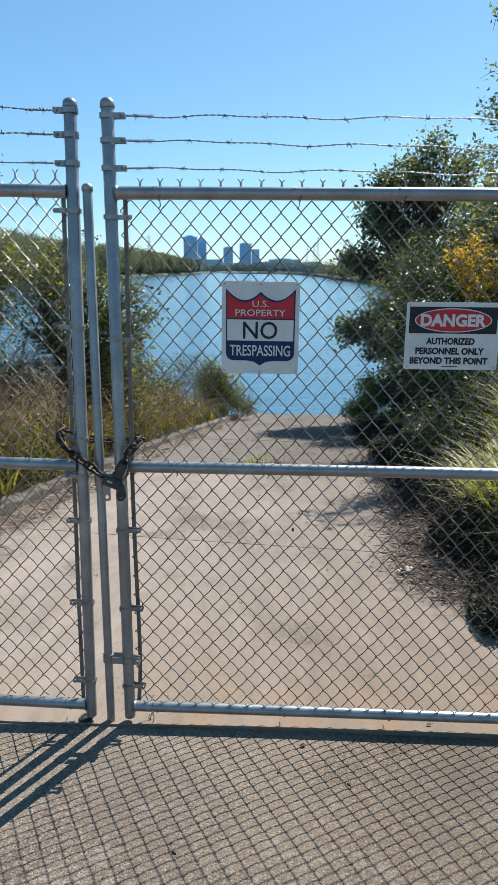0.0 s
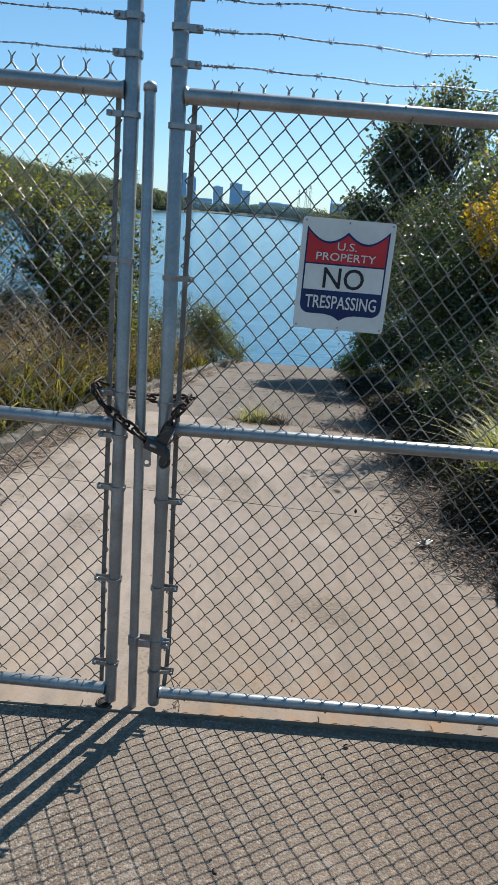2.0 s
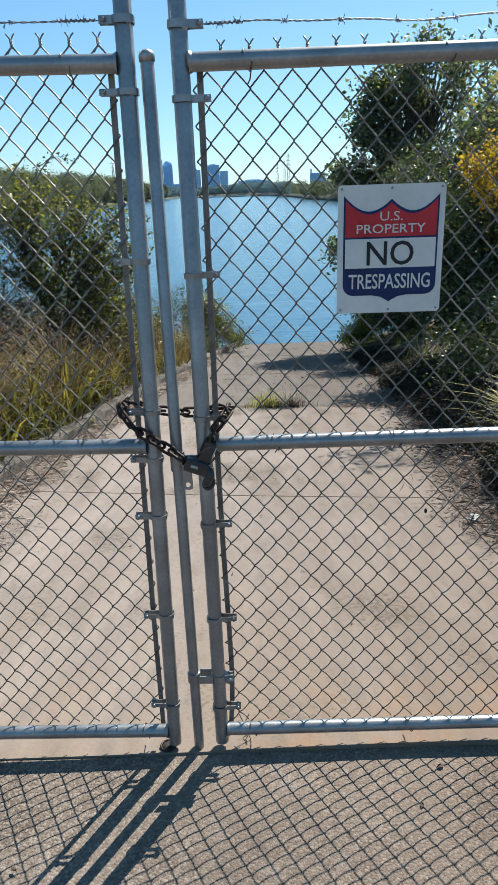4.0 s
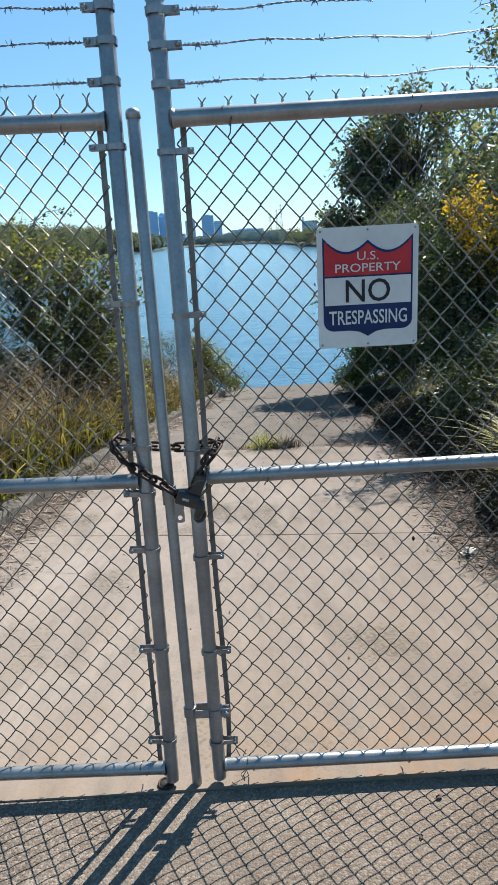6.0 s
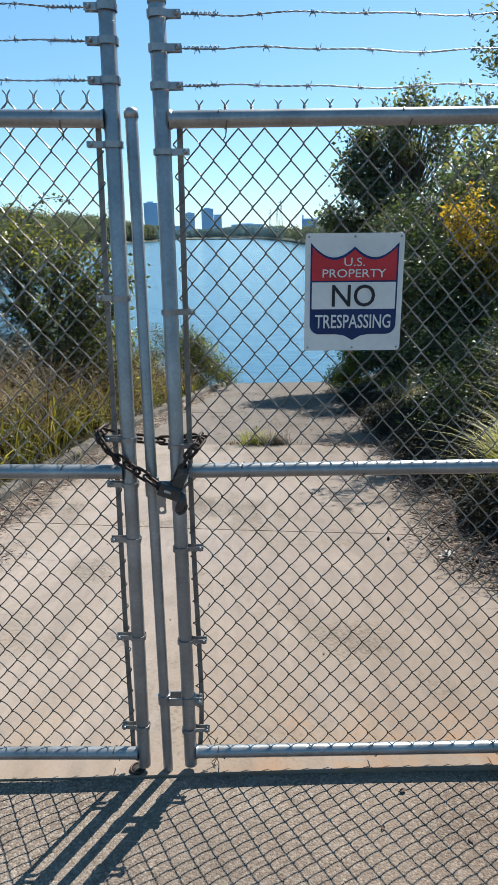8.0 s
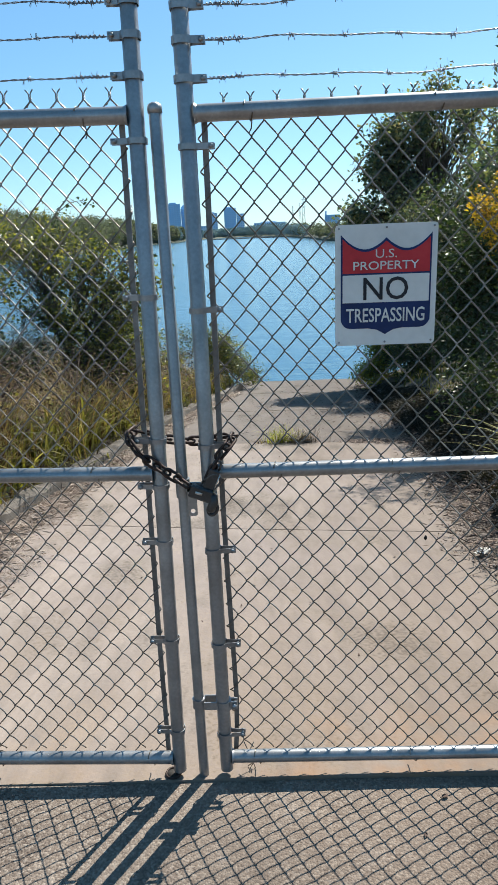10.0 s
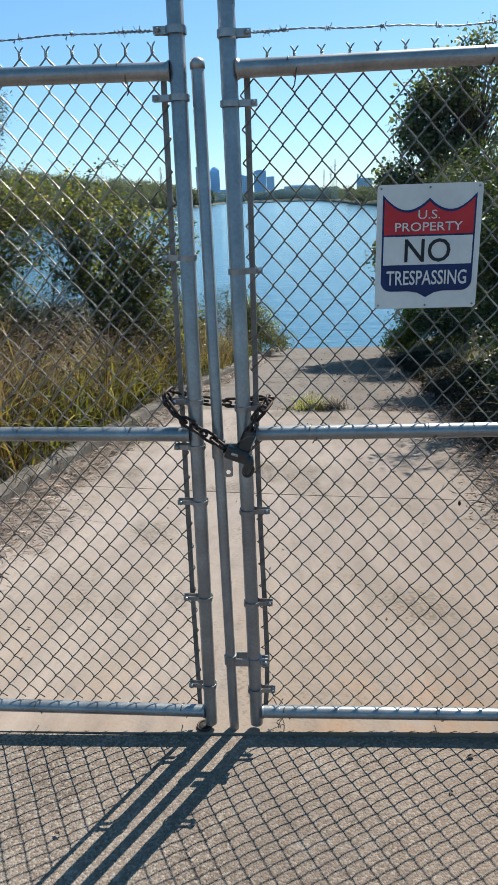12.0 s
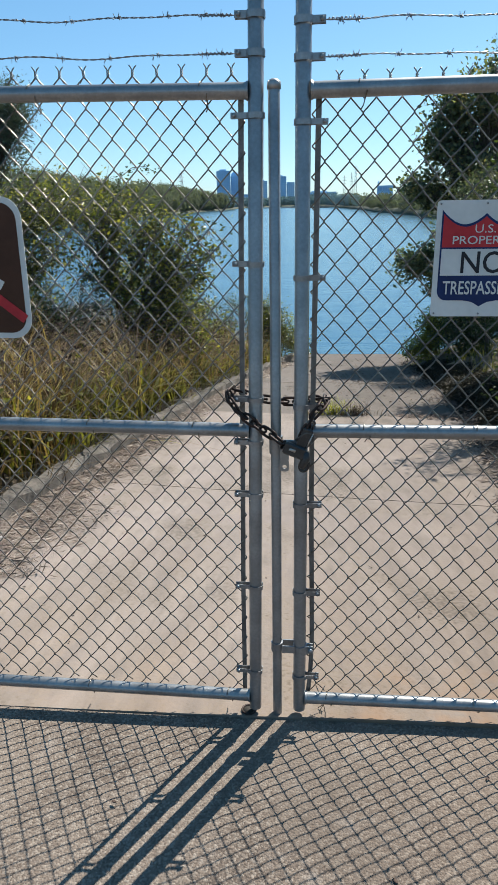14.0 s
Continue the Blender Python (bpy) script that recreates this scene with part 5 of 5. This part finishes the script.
def grass_field(name, label, n, box_, keep, height, bend, width, material, segs=4, clump=0):
    x, y = scatter(n if not clump else n // clump, *box_, keep)
    if clump:                       # tussocks
        x = np.repeat(x, clump) + rng.normal(0, 0.045, len(x) * clump)
        y = np.repeat(y, clump) + rng.normal(0, 0.045, len(x))
    foot = np.stack([x, y, land(x, y) - 0.02], 1)
    h = rng.uniform(*height, len(x)) * (0.75 + 0.35 * np.sin(1.9 * x + 0.8 * y) * np.sin(1.3 * y))
    ob = blades(name, foot, h, rng.uniform(*bend, len(x)), rng.uniform(*width, len(x)), material, segs=segs)
    return tagged(ob, label, "grass", "", "stuff")


on_left = lambda x, y: (x < left_edge(y) - 0.12) & (y > 0.4)
on_bank = lambda x, y: (x < left_edge(y) - 0.16) & (y > 1.7)
grass_field("dry_grass", "tall dry brown grass and weeds on the bank", 26000, (-8, -1.0, 0.6, 15), on_bank, (0.6, 1.85), (0.3, 1.2), (0.007, 0.020), F_DRY, 5, 13)
grass_field("green_grass", "long green grass blades among dry weeds", 19000, (-8, -1.0, 0.6, 16), on_bank, (0.35, 1.15), (0.2, 1.25), (0.014, 0.040), F_GRASS, 6, 14)
grass_field("shore_grass", "green grass tufts along the kerb near the water", 3600, (-2.6, -0.6, 11, 18.5), lambda x, y: on_left(x, y) & (x > left_edge(y) - 0.9), (0.3, 0.65), (0.2, 0.8), (0.010, 0.022), F_GRASS)
grass_field("tall_grass", "tall bright green arching grass beside the ramp", 11500, (2.05, 4.0, 2.5, 4.8), lambda x, y: x > right_edge(y) + 0.20 + 0.14 * np.sin(5 * y) ** 2 + 0.6 * np.clip(y - 3.5, 0, 1), (0.6, 1.7), (0.25, 0.85), (0.013, 0.034), F_BRIGHT, 6, 10)
grass_field("tall_grass", "rank green grass shading the drift of dead leaves", 6000, (1.95, 3.9, 1.75, 3.4), lambda x, y: x > right_edge(y) + 0.36 + 0.12 * np.sin(3 * y) ** 2, (0.6, 1.4), (0.25, 1.0), (0.014, 0.032), F_BRIGHT, 6, 11)
grass_field("dry_grass", "dry brown stalks among the green grass", 2400, (1.85, 4.6, 1.5, 7.5), lambda x, y: (x > right_edge(y) + 0.35) & (y > 0.4), (0.3, 1.1), (0.1, 0.6), (0.003, 0.008), F_DRY)
grass_field("green_grass", "short grass under the shrubs by the kerb", 2200, (2.4, 5.0, 7.0, 17.5), lambda x, y: x > right_edge(y) + 0.4 + 0.3 * np.sin(2 * y) ** 2, (0.15, 0.45), (0.3, 1.0), (0.008, 0.02), F_GRASS)

# low tangle under the overhanging grass, coloured near-black for the hollow's shade
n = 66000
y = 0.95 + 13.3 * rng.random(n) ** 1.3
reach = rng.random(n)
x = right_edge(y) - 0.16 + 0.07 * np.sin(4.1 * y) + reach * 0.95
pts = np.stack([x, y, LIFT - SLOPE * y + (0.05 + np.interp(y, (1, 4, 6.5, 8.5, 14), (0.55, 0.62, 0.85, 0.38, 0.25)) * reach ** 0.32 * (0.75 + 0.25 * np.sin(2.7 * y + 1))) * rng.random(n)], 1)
tagged(leaves("undergrowth", pts, 0.055, F_UNDER_SHADE, None, 0.28), "tangled undergrowth and dead stems, near-black for the shade beneath the tall grass", "undergrowth", "", "stuff")

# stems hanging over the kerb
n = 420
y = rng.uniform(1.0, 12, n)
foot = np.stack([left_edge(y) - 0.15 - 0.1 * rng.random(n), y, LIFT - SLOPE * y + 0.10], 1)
tagged(blades("hanging_stems", foot, rng.uniform(0.18, 0.42, n), rng.uniform(1.0, 2.0, n), rng.uniform(0.004, 0.010, n), F_UNDER_SHADE, None, 6, 0.0), "dark withered stems hanging over the kerb", "grass", "", "stuff")

# weeds with broad leaves among the grass
x, y = scatter(9500, -7.5, -1.2, 1.2, 14, on_left)
pts = np.stack([x, y, land(x, y) + rng.uniform(0.08, 0.75, len(x)) ** 1.1], 1)
tagged(leaves("weeds", pts, 0.07, F_BUSH, None, 0.55), "broad-leaved green weeds in the bank grass", "weeds", "", "stuff")
x, y = scatter(22000, -7.5, -1.2, 1.0, 14, on_left)
pts = np.stack([x, y, land(x, y) + rng.uniform(0.15, 1.15, len(x))], 1)
tagged(leaves("withered_weeds", pts, 0.055, F_LITTER, None, 0.4), "withered brown leaves hanging in the weeds", "weeds", "", "stuff")

# tufts growing in the joint
def tuft(x, y, n, h, mat, label):
    ob = thing("grass_tuft", label, "grass", "tufts in the joint", pose(x, y, float(LIFT - SLOPE * y)))
    f = np.stack([rng.normal(0, 0.11, n), rng.normal(0, 0.025, n), np.zeros(n)], 1)
    tagged(blades("tuft", f, rng.uniform(0.4, 1, n) * h, rng.uniform(0.3, 1.2, n), 0.006, mat, ob), "", "", "", "stuff")


jy = lambda x: 7.08 + JOINT_TURN * x
tuft(0.33, jy(0.33), 200, 0.34, F_BRIGHT, "green grass tuft growing from the slab joint")
tuft(0.62, jy(0.62), 230, 0.30, F_STRAW, "straw-coloured grass tuft growing from the slab joint")
tuft(0.10, jy(0.10), 40, 0.10, F_DRY, "small dry tuft growing from the slab joint")


# ---- litter on the ramp ----
def litter(name, label, n, where, size, lift, material, narrow):
    x, y = where(n)
    pts = np.stack([x, y, LIFT - SLOPE * y + 0.006 + lift * rng.random(len(x)) ** 2], 1)
    return tagged(leaves(name, pts, size, material, None, narrow, 0.0, 0.35, "", True), label, "litter", "", "stuff")


def along_left(n):
    y = 1.15 + 14.85 * rng.random(n) ** 1.5
    return left_edge(y) + 0.01 + np.abs(rng.normal(0, 0.22, n)) * (0.7 + 0.3 * np.sin(2.2 * y) ** 2) * np.interp(y, (0, 2.0, 3, 5, 16), (1.35, 1.2, 0.8, 0.65, 0.5)), y


def along_right(n):
    y = 0.9 + 7.0 * rng.random(n) ** 1.2
    front = np.interp(y, (0.9, 1.25, 1.5, 1.8, 2.2, 3.2, 4.4, 5.5, 7, 8), (2.0, 1.82, 1.62, 1.47, 1.41, 1.55, 1.68, 1.82, 2.05, 2.22))
    spread = rng.random(n) ** 0.62
    return right_edge(y) + 0.2 - (right_edge(y) + 0.2 - front) * (1 - spread) * 1.05 + rng.normal(0, 0.09, n), y


def along_joint(n):
    x = rng.uniform(-0.1, 2.4, n)
    keep = np.sin(5 * x) + 0.6 * x > rng.uniform(-0.5, 2.0, n)
    x = np.where(keep, x, rng.uniform(1.2, 2.4, n))
    return x, jy(x) + rng.normal(0.03, 0.05 + 0.06 * np.clip(x - 0.8, 0, 2), n)


def along_low_kerb(n):
    y = rng.uniform(6.5, 17, n)
    return right_edge(y) - np.abs(rng.normal(0, 0.22, n)) * (0.6 + 0.6 * np.sin(1.3 * y) ** 2), y


litter("leaf_litter", "drifts of dry brown leaves against the kerb", 34000, along_left, 0.022, 0.03, F_STRAW, 0.3)
litter("leaf_litter", "pale dry leaves and husks on the dark drift", 2600, along_right, 0.03, 0.10, F_STRAW, 0.35)
litter("leaf_litter", "drifts of dead leaves under the overhanging grass", 20000, along_right, 0.027, 0.08, F_LITTER, 0.33)
litter("twigs", "thin dry twigs and stalks lying by the kerb", 21000, along_left, 0.085, 0.05, F_STRAW, 0.06)
litter("twigs", "thin dry twigs and stalks among dead leaves", 7000, along_right, 0.10, 0.12, F_LITTER, 0.05)
litter("fallen_leaves", "single fallen leaves on the ramp slabs", 160, lambda n: (rng.uniform(-1.8, 2.0, n), rng.uniform(0.3, 19, n)), 0.022, 0.004, F_LITTER, 0.5)
litter("twigs", "dark twigs and stalks scattered over the lower slab", 620, lambda n: (rng.uniform(-0.4, 2.5, n), 7.2 + 6.5 * rng.random(n)), 0.07, 0.012, F_LITTER, 0.05)
litter("fallen_leaves", "fallen leaves lying in the tree's shade", 260, lambda n: (rng.uniform(0.0, 2.4, n), rng.uniform(8, 18.5, n)), 0.05, 0.01, F_LITTER, 0.6)

litter("leaf_litter", "dark debris gathered along the slab joint", 2600, along_joint, 0.03, 0.015, F_LITTER, 0.45)
litter("leaf_litter", "brown leaves drifted against the overgrown kerb", 3000, along_low_kerb, 0.045, 0.03, F_LITTER, 0.5)

paper = thing("crumpled_paper", "crumpled white scrap of paper on dead leaves", "litter", "", pose(1.50, 2.10, LIFT - SLOPE * 2.10 + 0.01, 0, 0, 35))
u, v = np.meshgrid(np.linspace(-0.055, 0.055, 9), np.linspace(-0.028, 0.028, 7))
w = 0.022 + 0.012 * np.sin(60 * u + 40 * v) + rng.normal(size=u.shape) * 0.006
pg = Geo().add(np.stack([u, v, w], -1), [(j * 9 + i, j * 9 + i + 1, j * 9 + i + 10, j * 9 + i + 9) for j in range(6) for i in range(8)])
po = place("sheet", pg, PAPER, paper)
sol = po.modifiers.new("thickness", "SOLIDIFY")
sol.thickness = 0.0015

scrap = thing("paper_scrap", "torn flat white paper scrap in dry straw by the kerb", "litter", "", pose(-1.92, 1.60, LIFT - SLOPE * 1.63 + 0.065, 10, 0, 12))
u, v = np.meshgrid(np.linspace(-1, 1, 11), np.linspace(-1, 1, 6))
edge_ = 0.045 * (1 - 0.75 * np.clip(u, 0, 1)) * (1 + 0.12 * np.sin(9 * u))
sg = Geo().add(np.stack([0.11 * u + 0.006 * np.sin(7 * v), edge_ * v, 0.006 * np.sin(3 * u + 2 * v) + 0.004 * rng.normal(size=u.shape)], -1), [(j * 11 + i, j * 11 + i + 1, j * 11 + i + 12, j * 11 + i + 11) for j in range(5) for i in range(10)])
place("sheet", sg, PAPER, scrap).modifiers.new("thickness", "SOLIDIFY").thickness = 0.001

# single dead leaves on the asphalt
def dead_leaf(x, y, z, turn, size, label="curled dead brown leaf lying on the asphalt"):
    ob = thing("dead_leaf", label, "leaf", "dead leaves before the gate", pose(x, y, z, 0, 0, turn))
    g = Geo()
    n, V = 7, []
    for i in range(n):
        t = i / (n - 1)
        wdt = size * 0.30 * math.sin(math.pi * min(1, t * 0.93 + 0.05)) ** 0.8
        for s in (-1, 0, 1):
            V.append(((t - 0.5) * size, s * wdt, 0.004 + 0.35 * abs(s) * wdt + 0.10 * size * (t - 0.5) ** 2))
    g.add(V, [(i * 3 + k, i * 3 + k + 1, i * 3 + k + 4, i * 3 + k + 3) for i in range(n - 1) for k in range(2)])
    o = place("blade", g, F_LITTER, ob)
    o.modifiers.new("thickness", "SOLIDIFY").thickness = 0.0008
    place("stalk", Geo().tube([(-0.5 * size, 0, 0.005), (-0.72 * size, 0.06 * size, 0.004)], 0.0011, 5), BARK, ob)


for x, y, z, a, s in ((0.71, -0.115, 0.020, 20, 0.024), (0.865, -0.305, 0.020, 110, 0.020), (0.62, -0.255, 0.020, 70, 0.018), (1.21, 0.03, 0.022, 200, 0.022), (0.30, -0.62, 0.019, 310, 0.018), (-0.52, -0.42, 0.019, 150, 0.018)):
    dead_leaf(x, y, z, a, s)
seed = thing("seed_head", "small dark dried seed head caught in the wire mesh", "seed", "", pose(0.6585, 0.020, 0.835))
place("husk", Geo().lathe([(0.001, -0.008), (0.004, -0.004), (0.0048, 0.0), (0.0032, 0.005), (0.001, 0.008)], 9), HOLE, seed)


# ---- the far shore ----
EYE0 = np.array((0.25, -2.0))


def polar(az, dist):
    return EYE0[0] + dist * np.sin(np.radians(az)), EYE0[1] + dist * np.cos(np.radians(az))


SHORE_AZ = (-60, -32, -22, -16, -11.6, -7.0, -5.8, -3.0, 0.0, 1.3, 4.4, 9, 16, 60)
SHORE_D = (120, 150, 205, 300, 410, 640, 880, 1000, 860, 660, 330, 190, 130, 90)
TOP_AZ = (-60, -32, -21.5, -18.7, -11.5, -8.0, -7.4, -5.0, -1.6, 0.3, 4.4, 8, 60)
TOP_EL = (4.0, 3.8, 3.05, 2.55, 1.72, 0.92, 0.88, 0.42, 0.55, 0.70, 0.62, 0.9, 1.2)
az = np.radians(np.arange(-58, 58.1, 0.5))
rows = []
for f, z in ((1.0, WATER - 1.0), (1.004, WATER + 0.4), (1.02, WATER + 1.4), (1.5, WATER + 3.0), (4.0, WATER + 4.0)):
    d = np.interp(np.degrees(az), SHORE_AZ, SHORE_D) * f
    rows.append(np.stack([EYE0[0] + d * np.sin(az), EYE0[1] + d * np.cos(az), np.full(len(az), z)], -1))
n = len(az)
g = Geo().add(np.stack(rows), [(j * n + i, j * n + i + 1, (j + 1) * n + i + 1, (j + 1) * n + i) for j in range(len(rows) - 1) for i in range(n - 1)])
FAR_SOIL = surface("far_bank_grass", ((0.035, 0.040, 0.022), (0.05, 0.055, 0.03), (0.07, 0.07, 0.04)), scale=0.05, fine=0.4, rough=0.95, bump=0)
tagged(place("far_bank", g, FAR_SOIL), "low grassy far shore of the lake", "shore", "", "structure")


def woods(name, label, a0, a1, count, material, deep, per):
    spots = []
    sizes = []
    for _ in range(count):
        a = rng.uniform(a0, a1)
        d0 = np.interp(a, SHORE_AZ, SHORE_D)
        d = d0 * rng.uniform(1.006, deep)
        tall = d * math.tan(radians(np.interp(a, TOP_AZ, TOP_EL))) + 1.75
        ground_z = WATER + 0.8
        h = max(2.5, (tall - ground_z) * rng.choice([rng.uniform(0.45, 0.8), rng.uniform(0.8, 1.0)]))
        x, y = polar(a, d)
        k = int(per * rng.uniform(0.7, 1.3))
        r = h * rng.uniform(0.30, 0.45)
        p = in_lobe((x, y, ground_z + h * 0.55), (r, r, h * 0.46), k, 0.6)
        p += rng.normal(size=p.shape) * h * 0.03
        spots.append(p)
        sizes.append(np.full(k, max(0.28, d * 0.0019)))
    ob = leaves(name, np.concatenate(spots), np.concatenate(sizes), material, None, 0.8)
    return tagged(ob, label, "woods", "", "stuff")


woods("far_woods", "olive green wooded bank greyed by haze along the lake", -33, -6.6, 560, F_FAR, 1.12, 800)
woods("distant_woods", "hazy blue-green trees at the head of the lake", -7.5, 3.2, 300, F_FAR_HAZE, 1.25, 140)
woods("far_woods", "green trees greyed by haze on the shore across the lake", 2.0, 26, 260, F_FAR, 1.15, 200)


def building(name, label, a0, a1, el, dist, material, floors, bays, roof=0.0, tag="office building"):
    """A far block with its storeys of window bands, parapet and roof plant."""
    x0, y0 = polar(a0, dist)
    x1, y1 = polar(a1, dist)
    w = math.hypot(x1 - x0, y1 - y0)
    h = dist * math.tan(radians(el)) + 1.75 - WATER
    ob = thing(name, label, tag, "skyline", Matrix.Translation(((x0 + x1) / 2, (y0 + y1) / 2, WATER)) @ pose(0, 0, 0, 0, 0, math.degrees(math.atan2(y1 - y0, x1 - x0))))
    D = w * 0.7
    wall = Geo().box((-w / 2, 0, 0), (w / 2, D, h), 0.0)
    place("wall", wall.mesh("wall", False), material, ob)
    if roof:
        place("roof", Geo().box((-w * 0.28, D * 0.2, h), (w * 0.2, D * 0.7, h + roof), 0.3).mesh("roof", False), material, ob)
    fh = h / floors
    me = Geo().box((-w / bays * 0.36, -0.35, 0), (w / bays * 0.36, -0.02, fh * 0.55)).mesh("window", False)
    me.materials.append(TOWER_WINDOW)
    for i in range(int(floors * 0.35), floors):
        for k in range(bays):
            place("window", me, TOWER_WINDOW, ob, at=pose(-w / 2 + w / bays * (k + 0.5), 0, fh * (i + 0.22)))
    return ob


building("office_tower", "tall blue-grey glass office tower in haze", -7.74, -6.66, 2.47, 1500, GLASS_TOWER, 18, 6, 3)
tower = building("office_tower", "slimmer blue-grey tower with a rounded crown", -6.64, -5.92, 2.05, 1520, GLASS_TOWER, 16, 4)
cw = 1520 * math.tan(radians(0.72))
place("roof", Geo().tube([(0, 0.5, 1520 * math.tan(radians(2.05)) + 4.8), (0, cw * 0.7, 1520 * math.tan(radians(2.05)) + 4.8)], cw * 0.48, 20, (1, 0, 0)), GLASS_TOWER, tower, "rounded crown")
building("office_tower", "pale grey apartment tower in haze", -4.55, -3.79, 1.66, 1500, HAZED_WALL, 14, 4, 2)
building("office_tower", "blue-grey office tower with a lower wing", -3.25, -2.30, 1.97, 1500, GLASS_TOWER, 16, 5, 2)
building("office_tower", "lower haze-paled wing beside the office tower", -2.28, -1.66, 1.52, 1505, HAZED_WALL, 12, 4)
building("low_building", "long low haze-paled warehouse behind trees", -0.9, 1.6, 0.74, 1300, HAZED_WALL, 4, 12, 2, "warehouse")
building("low_building", "low grey buildings on the far shore", -6.0, -4.6, 0.72, 1300, HAZED_WALL, 4, 8, 0, "warehouse")
building("low_building", "low haze-paled building among shore trees", -10.6, -9.4, 1.10, 1100, HAZED_WALL, 4, 6, 0, "warehouse")
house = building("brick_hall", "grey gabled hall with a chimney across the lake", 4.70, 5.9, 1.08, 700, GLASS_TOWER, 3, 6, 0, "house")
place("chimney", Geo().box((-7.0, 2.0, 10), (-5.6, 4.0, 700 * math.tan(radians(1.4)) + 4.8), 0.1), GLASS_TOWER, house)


def pylon(a, el, dist, label):
    """A lattice mast with cross arms."""
    h = dist * math.tan(radians(el)) + 1.75 - WATER
    x, y = polar(a, dist)
    ob = thing("pylon", label, "pylon", "pylons", pose(x, y, WATER))
    s = h * 0.055
    r = 0.22
    for sx in (-1, 1):
        for sy in (-1, 1):
            place("leg", Geo().tube([(sx * s, sy * s, 0), (sx * s * 0.12, sy * s * 0.12, h)], r, 4), GALV, ob)
    br = Geo()
    for i in range(9):
        z0, z1 = h * i / 9, h * (i + 1) / 9
        k0, k1 = s * (1 - 0.88 * i / 9), s * (1 - 0.88 * (i + 1) / 9)
        br.tube([(-k0, -k0, z0), (k1, -k1, z1)], r * 0.6, 3).tube([(k0, -k0, z0), (-k1, -k1, z1)], r * 0.6, 3)
    place("bracing", br, GALV, ob)
    for f in (0.72, 0.82, 0.92):
        place("arm", Geo().tube([(-h * 0.075, 0, h * f), (h * 0.075, 0, h * f)], r, 4), GALV, ob)


pylon(3.05, 2.55, 1150, "thin grey lattice power pylon in haze")
pylon(2.2, 1.9, 1350, "thin grey lattice power pylon in haze")
pylon(2.75, 2.1, 1400, "thin grey lattice power pylon in haze")
pylon(-10.45, 2.6, 900, "thin grey radio mast above the trees")
# dark floating boom across the head of the lake
bm_ = Geo()
p0, p1 = polar(-4.6, 760), polar(1.0, 640)
for i in range(24):
    a, b = np.array(p0) + (np.array(p1) - p0) * i / 24, np.array(p0) + (np.array(p1) - p0) * (i + 0.93) / 24
    bm_.tube([(*a, WATER + 0.25), (*b, WATER + 0.25)], 0.45, 6)
tagged(place("floating_boom", bm_, HOLE), "dark floating boom across the head of the lake", "boom")
